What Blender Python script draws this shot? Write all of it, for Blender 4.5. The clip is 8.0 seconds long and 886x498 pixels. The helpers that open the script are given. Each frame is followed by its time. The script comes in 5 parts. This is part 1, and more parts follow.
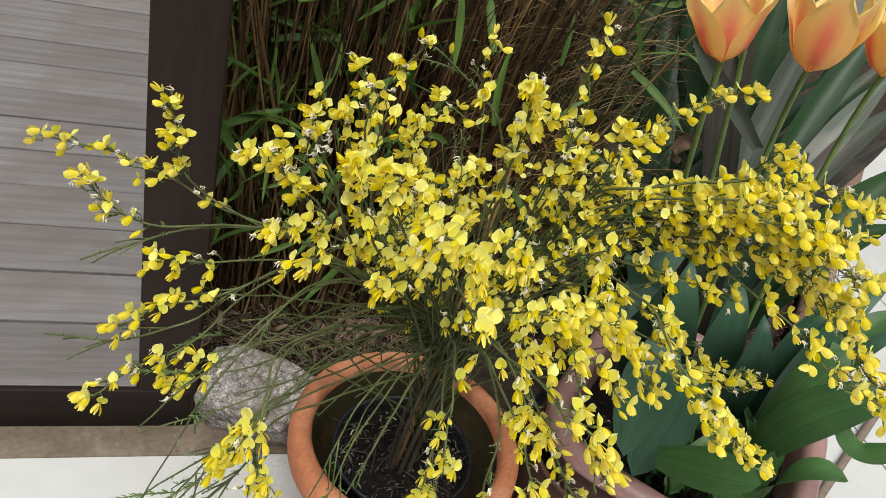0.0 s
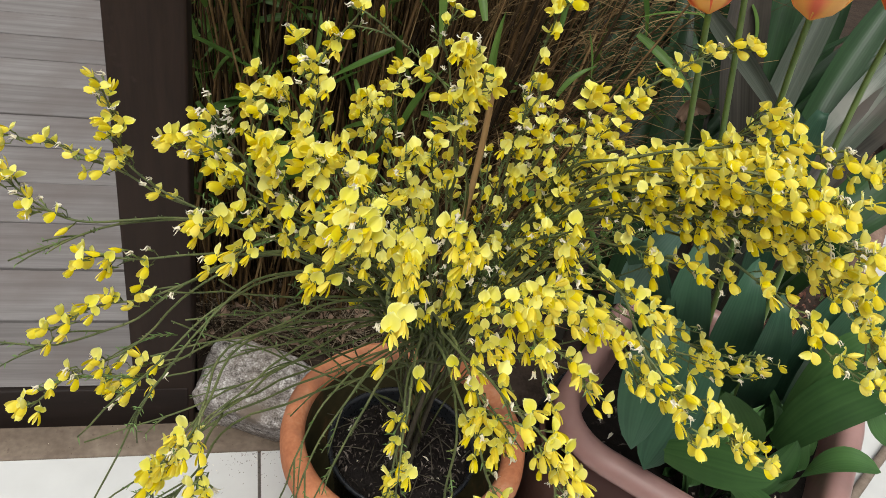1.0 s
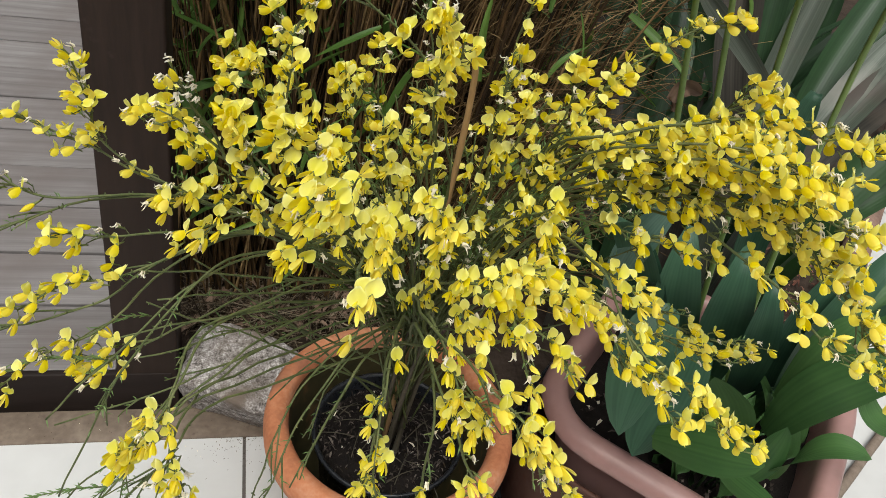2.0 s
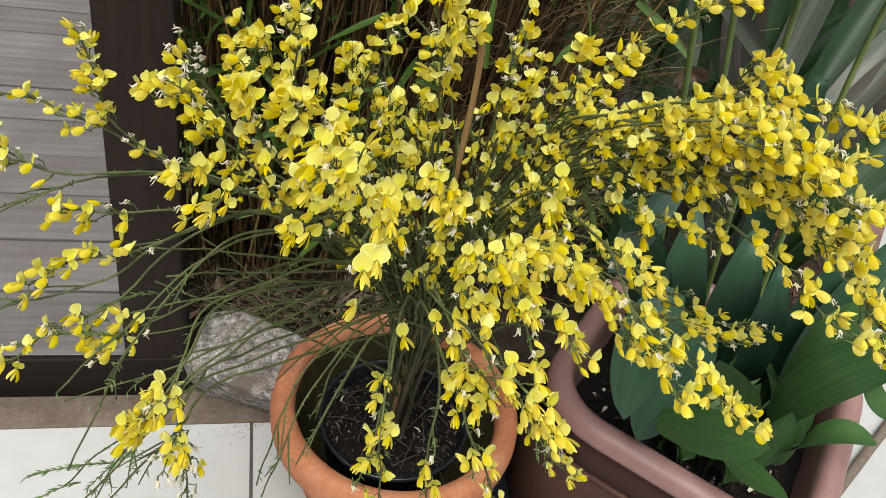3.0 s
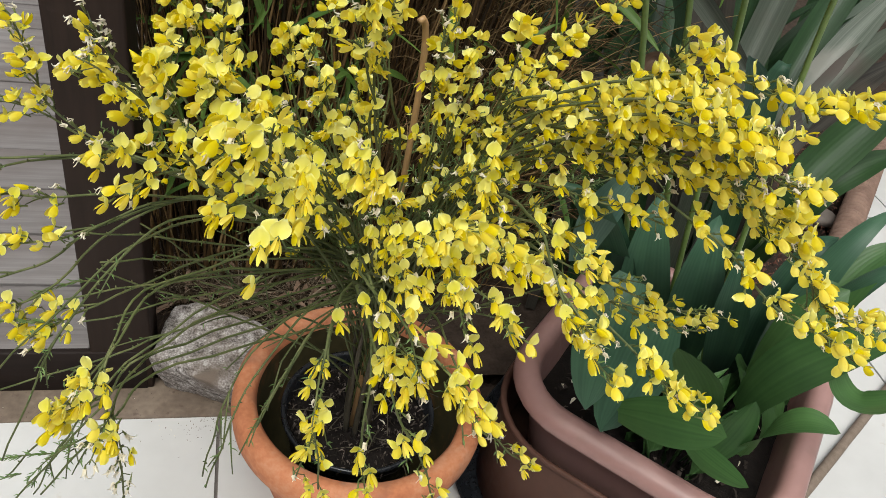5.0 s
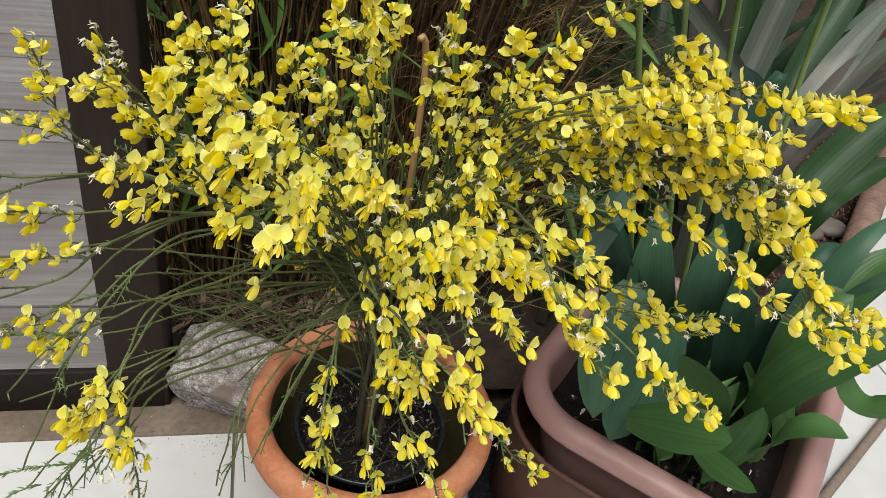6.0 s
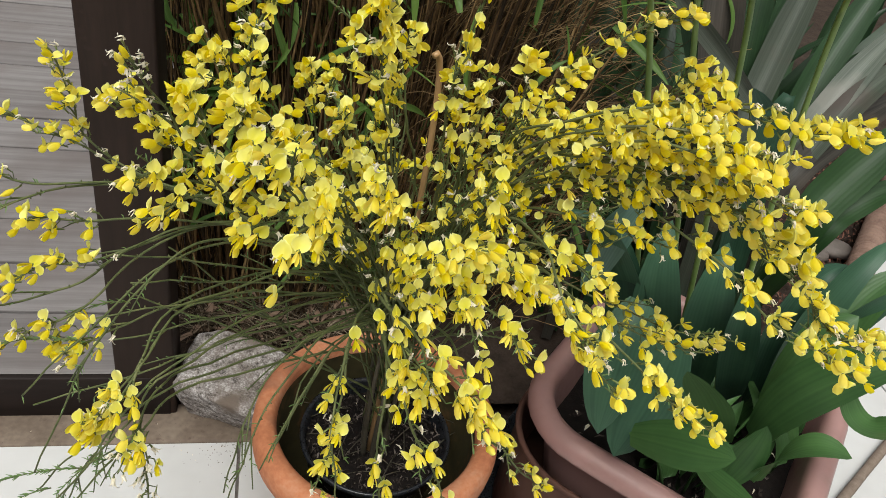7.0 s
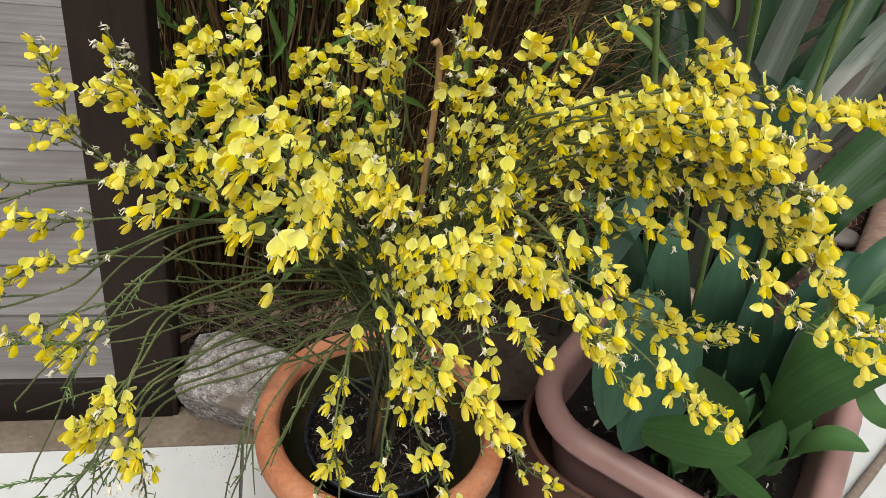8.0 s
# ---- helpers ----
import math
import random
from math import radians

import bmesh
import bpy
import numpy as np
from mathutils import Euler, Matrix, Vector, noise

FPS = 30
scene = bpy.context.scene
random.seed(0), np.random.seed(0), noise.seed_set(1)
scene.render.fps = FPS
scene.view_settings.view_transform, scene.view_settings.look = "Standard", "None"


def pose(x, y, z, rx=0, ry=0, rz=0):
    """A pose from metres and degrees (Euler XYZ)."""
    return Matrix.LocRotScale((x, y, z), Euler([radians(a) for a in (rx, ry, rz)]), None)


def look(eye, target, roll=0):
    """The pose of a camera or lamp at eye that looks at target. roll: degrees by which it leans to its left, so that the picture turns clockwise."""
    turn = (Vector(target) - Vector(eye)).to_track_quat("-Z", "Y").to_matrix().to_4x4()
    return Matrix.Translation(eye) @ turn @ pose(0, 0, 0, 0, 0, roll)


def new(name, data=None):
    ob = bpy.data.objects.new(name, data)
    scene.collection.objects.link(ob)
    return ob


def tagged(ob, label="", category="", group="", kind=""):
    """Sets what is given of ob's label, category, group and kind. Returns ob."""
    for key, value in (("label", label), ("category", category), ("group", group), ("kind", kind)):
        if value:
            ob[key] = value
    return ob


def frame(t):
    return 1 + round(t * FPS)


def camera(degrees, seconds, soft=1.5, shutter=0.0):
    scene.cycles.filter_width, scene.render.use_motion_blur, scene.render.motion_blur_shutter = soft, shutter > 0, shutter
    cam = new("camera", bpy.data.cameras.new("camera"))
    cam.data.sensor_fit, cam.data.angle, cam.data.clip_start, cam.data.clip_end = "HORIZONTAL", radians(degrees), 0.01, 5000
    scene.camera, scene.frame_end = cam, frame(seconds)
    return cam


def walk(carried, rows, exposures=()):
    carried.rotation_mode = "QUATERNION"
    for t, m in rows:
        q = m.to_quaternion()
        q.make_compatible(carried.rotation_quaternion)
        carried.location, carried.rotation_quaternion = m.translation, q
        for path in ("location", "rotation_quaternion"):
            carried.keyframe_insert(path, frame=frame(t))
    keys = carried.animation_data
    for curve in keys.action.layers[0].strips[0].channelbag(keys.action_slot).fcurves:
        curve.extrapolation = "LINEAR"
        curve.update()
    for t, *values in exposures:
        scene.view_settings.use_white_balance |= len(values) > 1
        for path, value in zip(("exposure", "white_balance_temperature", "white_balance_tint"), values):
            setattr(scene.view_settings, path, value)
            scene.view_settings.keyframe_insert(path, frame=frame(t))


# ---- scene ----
cam = camera(58.5, 8.0, soft=0.6)
PATH = [
    (0, (0.007, 0.002, 1.272), (0.633, 1.505, 0.11), 17.5),
    (0.5, (0.086, 0.034, 1.25), (0.577, 1.538, 0.028), 13.3),
    (1, (0.118, 0.042, 1.251), (0.623, 1.541, 0.027), 13.1),
    (1.5, (0.136, 0.055, 1.239), (0.645, 1.545, 0.005), 13.5),
    (1.7, (0.141, 0.052, 1.237), (0.655, 1.533, -0.005), 13.7),
    (2.8, (0.131, 0.04, 1.221), (0.633, 1.522, -0.024), 13.2),
    (3, (0.14, 0.032, 1.222), (0.635, 1.513, -0.028), 13.4),
    (3.5, (0.143, 0.026, 1.215), (0.639, 1.501, -0.041), 14.0),
    (4, (0.167, 0.031, 1.213), (0.676, 1.505, -0.039), 13.7),
    (4.5, (0.189, 0.029, 1.211), (0.699, 1.496, -0.049), 13.9),
    (6, (0.206, -0.004, 1.219), (0.663, 1.518, 0.003), 11.0),
    (6.5, (0.213, -0.02, 1.219), (0.664, 1.512, 0.016), 11.0),
    (7, (0.197, -0.013, 1.224), (0.643, 1.533, 0.036), 11.7),
    (7.5, (0.186, -0.002, 1.215), (0.638, 1.551, 0.039), 12.0),
    (8, (0.202, 0.007, 1.207), (0.642, 1.547, 0.01), 10.6),
]
walk(cam, [(t, look(eye, target, roll)) for t, eye, target, roll in PATH])

# ---- sky and light: a bright overcast day ----
world = bpy.data.worlds.new("overcast_sky")
scene.world = world
world.use_nodes = True
wn, wl = world.node_tree.nodes, world.node_tree.links
wn.clear()
sky = wn.new("ShaderNodeTexSky")
sky.sky_type, sky.sun_disc = "NISHITA", False
sky.sun_elevation, sky.sun_rotation = radians(65), radians(200)
sky.air_density, sky.dust_density = 1.0, 4.0
grey = wn.new("ShaderNodeHueSaturation")
grey.inputs["Saturation"].default_value = 0.22
wback = wn.new("ShaderNodeBackground")
wback.inputs["Strength"].default_value = 0.17
wout = wn.new("ShaderNodeOutputWorld")
wl.new(sky.outputs[0], grey.inputs["Color"])
wl.new(grey.outputs[0], wback.inputs["Color"])
wl.new(wback.outputs[0], wout.inputs["Surface"])
sun = new("sun", bpy.data.lights.new("sun", "SUN"))
sun.data.energy, sun.data.angle, sun.data.color = 3.1, radians(35), (0.98, 1.0, 0.94)
sun.matrix_world = look((-0.4, -1.0, 4.2), (0.35, 0.75, 0.3))
scene.view_settings.exposure = -0.18


# ---- materials ----
def mat(name, rough=0.6, metal=0.0):
    m = bpy.data.materials.new(name)
    m.use_nodes = True
    b = m.node_tree.nodes["Principled BSDF"]
    b.inputs["Roughness"].default_value, b.inputs["Metallic"].default_value = rough, metal
    return m, m.node_tree.nodes, m.node_tree.links, b


def ramp(nodes, stops):
    r = nodes.new("ShaderNodeValToRGB")
    while len(r.color_ramp.elements) < len(stops):
        r.color_ramp.elements.new(0.5)
    for e, (p, c) in zip(r.color_ramp.elements, stops):
        e.position, e.color = p, (*c, 1)
    return r


def surface(name, stops, scale=20.0, stretch=(1, 1, 1), rough=0.6, bump=0.2, fine=6.0, spots=None, spot_scale=8.0, spot_cut=(0.55, 0.7), rough_var=0.15, piece=0.0, island=0.0, relief=0.002, metal=0.0, trans=0.0, gloss=0.5):
    """Two scales of noise for the colour, a stain layer, bump and rough variation."""
    m, n, l, b = mat(name, rough, metal)
    b.inputs["Specular IOR Level"].default_value = gloss
    tc = n.new("ShaderNodeTexCoord")
    mp = n.new("ShaderNodeMapping")
    mp.inputs["Scale"].default_value = stretch
    l.new(tc.outputs["Object"], mp.inputs["Vector"])
    big, small = n.new("ShaderNodeTexNoise"), n.new("ShaderNodeTexNoise")
    big.inputs["Scale"].default_value, big.inputs["Detail"].default_value = scale, 6
    small.inputs["Scale"].default_value, small.inputs["Detail"].default_value = scale * fine, 4
    for t in (big, small):
        l.new(mp.outputs[0], t.inputs["Vector"])
    mix = n.new("ShaderNodeMath")
    mix.operation = "MULTIPLY_ADD"
    mix.inputs[1].default_value = 0.4
    l.new(small.outputs["Fac"], mix.inputs[0])
    half = n.new("ShaderNodeMath")
    half.operation = "MULTIPLY"
    half.inputs[1].default_value = 0.6
    l.new(big.outputs["Fac"], half.inputs[0])
    l.new(half.outputs[0], mix.inputs[2])
    value = mix.outputs[0]
    if piece or island:
        src = n.new("ShaderNodeObjectInfo") if piece else n.new("ShaderNodeNewGeometry")
        out = src.outputs["Random"] if piece else src.outputs["Random Per Island"]
        add = n.new("ShaderNodeMath")
        add.operation = "MULTIPLY_ADD"
        add.inputs[1].default_value = piece or island
        l.new(out, add.inputs[0])
        low = n.new("ShaderNodeMath")
        low.operation = "SUBTRACT"
        low.inputs[1].default_value = (piece or island) / 2
        l.new(value, low.inputs[0])
        l.new(low.outputs[0], add.inputs[2])
        value = add.outputs[0]
    r = ramp(n, stops)
    l.new(value, r.inputs["Fac"])
    colour = r.outputs["Color"]
    if spots:
        st = n.new("ShaderNodeTexNoise")
        st.inputs["Scale"].default_value, st.inputs["Detail"].default_value = spot_scale, 8
        l.new(tc.outputs["Object"], st.inputs["Vector"])
        sr = ramp(n, [(spot_cut[0], (0, 0, 0)), (spot_cut[1], (1, 1, 1))])
        l.new(st.outputs["Fac"], sr.inputs["Fac"])
        mx = n.new("ShaderNodeMix")
        mx.data_type = "RGBA"
        l.new(sr.outputs["Color"], mx.inputs["Factor"])
        l.new(colour, mx.inputs["A"])
        mx.inputs["B"].default_value = (*spots, 1)
        colour = mx.outputs["Result"]
    l.new(colour, b.inputs["Base Color"])
    rv = n.new("ShaderNodeMapRange")
    rv.inputs["To Min"].default_value, rv.inputs["To Max"].default_value = max(rough - rough_var, 0.05), min(rough + rough_var, 1)
    l.new(small.outputs["Fac"], rv.inputs["Value"])
    l.new(rv.outputs[0], b.inputs["Roughness"])
    if bump:
        bp = n.new("ShaderNodeBump")
        bp.inputs["Strength"].default_value, bp.inputs["Distance"].default_value = bump, relief
        l.new(mix.outputs[0], bp.inputs["Height"])
        l.new(bp.outputs[0], b.inputs["Normal"])
    if trans:
        out = n["Material Output"]
        tr = n.new("ShaderNodeBsdfTranslucent")
        l.new(colour, tr.inputs["Color"])
        ms = n.new("ShaderNodeMixShader")
        ms.inputs["Fac"].default_value = trans
        l.new(b.outputs[0], ms.inputs[1])
        l.new(tr.outputs[0], ms.inputs[2])
        l.new(ms.outputs[0], out.inputs["Surface"])
    return m


def petal(name, base, rim, trans=0.33, rough=0.5, streak=None, var=0.1):
    """A petal's colour runs from its claw (v = 0) to its rim (v = 1); each petal differs a little."""
    m, n, l, b = mat(name, rough)
    uv = n.new("ShaderNodeUVMap")
    sep = n.new("ShaderNodeSeparateXYZ")
    l.new(uv.outputs[0], sep.inputs[0])
    edge = n.new("ShaderNodeMath")
    edge.operation = "ABSOLUTE"
    l.new(sep.outputs["X"], edge.inputs[0])
    side = n.new("ShaderNodeMath")
    side.operation = "MULTIPLY"
    side.inputs[1].default_value = 0.86
    l.new(edge.outputs[0], side.inputs[0])
    reach = n.new("ShaderNodeMath")
    reach.operation = "MAXIMUM"
    l.new(side.outputs[0], reach.inputs[0])
    l.new(sep.outputs["Y"], reach.inputs[1])
    r = ramp(n, [(0.0, base), (0.78, tuple(0.7 * a + 0.3 * c for a, c in zip(base, rim))), (1.0, rim)])
    l.new(reach.outputs[0], r.inputs["Fac"])
    colour = r.outputs["Color"]
    if streak:
        wv = n.new("ShaderNodeMath")
        wv.operation = "ABSOLUTE"
        l.new(sep.outputs["X"], wv.inputs[0])
        sr = ramp(n, [(streak[1], (1, 1, 1)), (streak[2], (0, 0, 0))])
        l.new(wv.outputs[0], sr.inputs["Fac"])
        # the flame dies out toward the petal's tip
        fade = ramp(n, [(0.45, (1, 1, 1)), (0.92, (0.05, 0.05, 0.05))])
        l.new(sep.outputs["Y"], fade.inputs["Fac"])
        flame = n.new("ShaderNodeMath")
        flame.operation = "MULTIPLY"
        l.new(sr.outputs["Color"], flame.inputs[0])
        l.new(fade.outputs["Color"], flame.inputs[1])
        mx = n.new("ShaderNodeMix")
        mx.data_type = "RGBA"
        l.new(flame.outputs[0], mx.inputs["Factor"])
        l.new(colour, mx.inputs["A"])
        mx.inputs["B"].default_value = (*streak[0], 1)
        colour = mx.outputs["Result"]
    geo = n.new("ShaderNodeNewGeometry")
    info = n.new("ShaderNodeObjectInfo")
    sm = n.new("ShaderNodeMath")
    sm.operation = "ADD"
    l.new(geo.outputs["Random Per Island"], sm.inputs[0])
    l.new(info.outputs["Random"], sm.inputs[1])
    fr = n.new("ShaderNodeMath")
    fr.operation = "FRACT"
    l.new(sm.outputs[0], fr.inputs[0])
    mr = n.new("ShaderNodeMapRange")
    mr.inputs["To Min"].default_value, mr.inputs["To Max"].default_value = 1 - var, 1 + var
    l.new(fr.outputs[0], mr.inputs["Value"])
    hs = n.new("ShaderNodeHueSaturation")
    l.new(colour, hs.inputs["Color"])
    l.new(mr.outputs[0], hs.inputs["Value"])
    mr2 = n.new("ShaderNodeMapRange")
    mr2.inputs["To Min"].default_value, mr2.inputs["To Max"].default_value = 1.08, 0.87
    l.new(fr.outputs[0], mr2.inputs["Value"])
    l.new(mr2.outputs[0], hs.inputs["Saturation"])
    l.new(hs.outputs[0], b.inputs["Base Color"])
    tr = n.new("ShaderNodeBsdfTranslucent")
    l.new(hs.outputs[0], tr.inputs["Color"])
    ms = n.new("ShaderNodeMixShader")
    ms.inputs["Fac"].default_value = trans
    l.new(b.outputs[0], ms.inputs[1])
    l.new(tr.outputs[0], ms.inputs[2])
    l.new(ms.outputs[0], n["Material Output"].inputs["Surface"])
    return m


def leaf_skin(name, dark, light, rough=0.42, veins=26.0, trans=0.2, worn=None, worn_cut=(0.6, 0.75), scale=14.0, streaks=5.0, streak_mix=0.5):
    """A blade with fine parallel veins along its length (uv), blotches and a satin gloss."""
    m, n, l, b = mat(name, rough)
    b.inputs["Specular IOR Level"].default_value = 0.3
    uv = n.new("ShaderNodeUVMap")
    sep = n.new("ShaderNodeSeparateXYZ")
    l.new(uv.outputs[0], sep.inputs[0])
    mul = n.new("ShaderNodeMath")
    mul.operation = "MULTIPLY"
    mul.inputs[1].default_value = veins
    l.new(sep.outputs["X"], mul.inputs[0])
    sn = n.new("ShaderNodeMath")
    sn.operation = "SINE"
    l.new(mul.outputs[0], sn.inputs[0])
    tc = n.new("ShaderNodeTexCoord")
    no = n.new("ShaderNodeTexNoise")
    no.inputs["Scale"].default_value, no.inputs["Detail"].default_value = scale, 5
    l.new(tc.outputs["Object"], no.inputs["Vector"])
    geo = n.new("ShaderNodeNewGeometry")
    info = n.new("ShaderNodeObjectInfo")
    rnd = n.new("ShaderNodeMath")
    rnd.operation = "ADD"
    l.new(geo.outputs["Random Per Island"], rnd.inputs[0])
    l.new(info.outputs["Random"], rnd.inputs[1])
    fr = n.new("ShaderNodeMath")
    fr.operation = "FRACT"
    l.new(rnd.outputs[0], fr.inputs[0])
    smap = n.new("ShaderNodeMapping")
    smap.inputs["Scale"].default_value = (streaks, streaks * 0.09, 1)
    l.new(uv.outputs[0], smap.inputs["Vector"])
    off = n.new("ShaderNodeVectorMath")
    off.operation = "ADD"
    l.new(smap.outputs[0], off.inputs[0])
    l.new(info.outputs["Random"], off.inputs[1])
    sno = n.new("ShaderNodeTexNoise")
    sno.inputs["Scale"].default_value, sno.inputs["Detail"].default_value = 1.0, 6
    l.new(off.outputs[0], sno.inputs["Vector"])
    blend = n.new("ShaderNodeMix")
    blend.inputs["Factor"].default_value = streak_mix
    l.new(no.outputs["Fac"], blend.inputs["A"])
    l.new(sno.outputs["Fac"], blend.inputs["B"])
    a = n.new("ShaderNodeMath")
    a.operation = "MULTIPLY_ADD"
    a.inputs[1].default_value = 0.03
    l.new(sn.outputs[0], a.inputs[0])
    l.new(blend.outputs[0], a.inputs[2])
    c = n.new("ShaderNodeMath")
    c.operation = "MULTIPLY_ADD"
    c.inputs[1].default_value = 0.35
    l.new(fr.outputs[0], c.inputs[0])
    l.new(a.outputs[0], c.inputs[2])
    r = ramp(n, [(0.35, dark), (1.0, light)])
    l.new(c.outputs[0], r.inputs["Fac"])
    colour = r.outputs["Color"]
    if worn:
        w = n.new("ShaderNodeTexNoise")
        w.inputs["Scale"].default_value, w.inputs["Detail"].default_value = 5.0, 6
        l.new(tc.outputs["Object"], w.inputs["Vector"])
        wr = ramp(n, [(worn_cut[0], (0, 0, 0)), (worn_cut[1], (1, 1, 1))])
        l.new(w.outputs["Fac"], wr.inputs["Fac"])
        mx = n.new("ShaderNodeMix")
        mx.data_type = "RGBA"
        l.new(wr.outputs["Color"], mx.inputs["Factor"])
        l.new(colour, mx.inputs["A"])
        mx.inputs["B"].default_value = (*worn, 1)
        colour = mx.outputs["Result"]
    l.new(colour, b.inputs["Base Color"])
    bp = n.new("ShaderNodeBump")
    bp.inputs["Strength"].default_value, bp.inputs["Distance"].default_value = 0.1, 0.0006
    l.new(sn.outputs[0], bp.inputs["Height"])
    l.new(bp.outputs[0], b.inputs["Normal"])
    tr = n.new("ShaderNodeBsdfTranslucent")
    l.new(colour, tr.inputs["Color"])
    ms = n.new("ShaderNodeMixShader")
    ms.inputs["Fac"].default_value = trans
    l.new(b.outputs[0], ms.inputs[1])
    l.new(tr.outputs[0], ms.inputs[2])
    l.new(ms.outputs[0], n["Material Output"].inputs["Surface"])
    return m


M_TILE = surface("white_glazed_tile", [(0.3, (0.49, 0.482, 0.47)), (0.7, (0.57, 0.563, 0.55))], 3, rough=0.35, bump=0.05, spots=(0.45, 0.4, 0.34), spot_scale=30, spot_cut=(0.68, 0.8))
M_GROUT = surface("grey_grout", [(0.3, (0.14, 0.12, 0.11)), (0.7, (0.26, 0.23, 0.2))], 40, rough=0.9)
M_LEDGE = surface("stained_concrete", [(0.3, (0.085, 0.06, 0.043)), (0.5, (0.145, 0.108, 0.08)), (0.7, (0.22, 0.172, 0.132))], 14, rough=0.9, bump=0.5, spots=(0.09, 0.06, 0.045), spot_scale=60, spot_cut=(0.62, 0.72))
M_BEAM = surface("dark_brown_painted_timber", [(0.3, (0.017, 0.0105, 0.008)), (0.7, (0.034, 0.021, 0.016))], 9, (6, 6, 0.6), rough=0.65, bump=0.2, spots=(0.035, 0.022, 0.018), spot_scale=35, spot_cut=(0.66, 0.75), gloss=0.18)
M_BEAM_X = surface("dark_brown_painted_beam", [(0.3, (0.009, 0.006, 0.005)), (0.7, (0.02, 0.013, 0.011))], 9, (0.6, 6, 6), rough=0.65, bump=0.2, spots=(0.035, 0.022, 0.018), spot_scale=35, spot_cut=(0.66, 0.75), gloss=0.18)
M_DECK = surface("weathered_grey_deck_board", [(0.3, (0.12, 0.107, 0.103)), (0.46, (0.158, 0.143, 0.139)), (0.58, (0.195, 0.179, 0.174)), (0.72, (0.235, 0.219, 0.214))], 7, (0.3, 12, 3), rough=0.55, bump=0.45, fine=5, piece=0.14, spots=(0.115, 0.09, 0.082), spot_scale=3.2, spot_cut=(0.5, 0.75))
M_SOIL = surface("dark_soil", [(0.3, (0.018, 0.012, 0.009)), (0.7, (0.06, 0.042, 0.032))], 25, rough=0.95, bump=1.0, relief=0.006, gloss=0.15)
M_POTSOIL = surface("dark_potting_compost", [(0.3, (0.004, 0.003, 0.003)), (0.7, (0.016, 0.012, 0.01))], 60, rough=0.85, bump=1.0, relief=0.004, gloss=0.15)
M_TERRA = surface("terracotta", [(0.3, (0.4, 0.13, 0.06)), (0.5, (0.55, 0.21, 0.1)), (0.7, (0.62, 0.31, 0.185))], 14, rough=0.8, bump=0.4, fine=9, spots=(0.27, 0.11, 0.065), spot_scale=18, spot_cut=(0.52, 0.72), gloss=0.3)
M_TUB = surface("dusty_pink_brown_plastic", [(0.3, (0.30, 0.165, 0.148)), (0.7, (0.36, 0.205, 0.185))], 12, rough=0.42, bump=0.08, spots=(0.25, 0.15, 0.13), spot_scale=20, spot_cut=(0.58, 0.8))
M_OUTER = surface("dark_brown_plastic", [(0.3, (0.075, 0.036, 0.026)), (0.7, (0.11, 0.056, 0.042))], 12, rough=0.5, bump=0.08, gloss=0.15)
M_ROCK = surface("grey_pitted_granite", [(0.36, (0.05, 0.042, 0.036)), (0.45, (0.18, 0.157, 0.142)), (0.55, (0.31, 0.28, 0.265)), (0.64, (0.56, 0.53, 0.51))], 75, rough=0.9, bump=1.0, fine=4, relief=0.003, spots=(0.15, 0.115, 0.09), spot_scale=9, spot_cut=(0.5, 0.68))
M_BLACKPOT = surface("black_nursery_plastic", [(0.3, (0.008, 0.009, 0.011)), (0.7, (0.02, 0.022, 0.026))], 30, rough=0.3, bump=0.1)
M_STEM = surface("olive_green_stem", [(0.25, (0.032, 0.042, 0.011)), (0.5, (0.075, 0.095, 0.027)), (0.8, (0.17, 0.17, 0.068))], 40, rough=0.7, bump=0.3, island=0.3)
M_WOODSTEM = surface("grey_brown_woody_stem", [(0.25, (0.03, 0.026, 0.014)), (0.75, (0.095, 0.08, 0.052))], 60, rough=0.8, bump=0.6)
M_STAKE = surface("tan_cane", [(0.3, (0.3, 0.17, 0.07)), (0.7, (0.45, 0.28, 0.13))], 30, (3, 3, 0.5), rough=0.5, bump=0.2)
M_STANDARD = petal("pale_yellow_standard", (0.885, 0.81, 0.058), (0.95, 0.945, 0.45), 0.45)
M_WING = petal("deep_yellow_wing", (0.915, 0.745, 0.018), (0.94, 0.865, 0.12), 0.45)
M_WITHER = petal("withered_cream_petal", (0.7, 0.62, 0.45), (0.86, 0.85, 0.78), 0.25)
M_CALYX = surface("green_calyx", [(0.3, (0.08, 0.13, 0.03)), (0.7, (0.2, 0.22, 0.07))], 60, rough=0.6, bump=0)
M_SPRIG = leaf_skin("fresh_sprig_green", (0.06, 0.12, 0.03), (0.17, 0.26, 0.09), 0.5)
M_TULIPLEAF = leaf_skin("blue_green_tulip_leaf", (0.02, 0.058, 0.036), (0.07, 0.15, 0.085), 0.45, 40, worn=(0.11, 0.13, 0.075), worn_cut=(0.68, 0.85))
M_BROADLEAF = leaf_skin("mid_green_broad_leaf", (0.022, 0.064, 0.019), (0.078, 0.165, 0.05), 0.42, 30, worn=(0.12, 0.13, 0.055), worn_cut=(0.68, 0.85))
M_STRAPLEAF = leaf_skin("grey_green_strap_leaf", (0.009, 0.016, 0.01), (0.078, 0.094, 0.068), 0.5, 50, worn=(0.07, 0.055, 0.045), worn_cut=(0.54, 0.7), streaks=7.0, streak_mix=0.85)
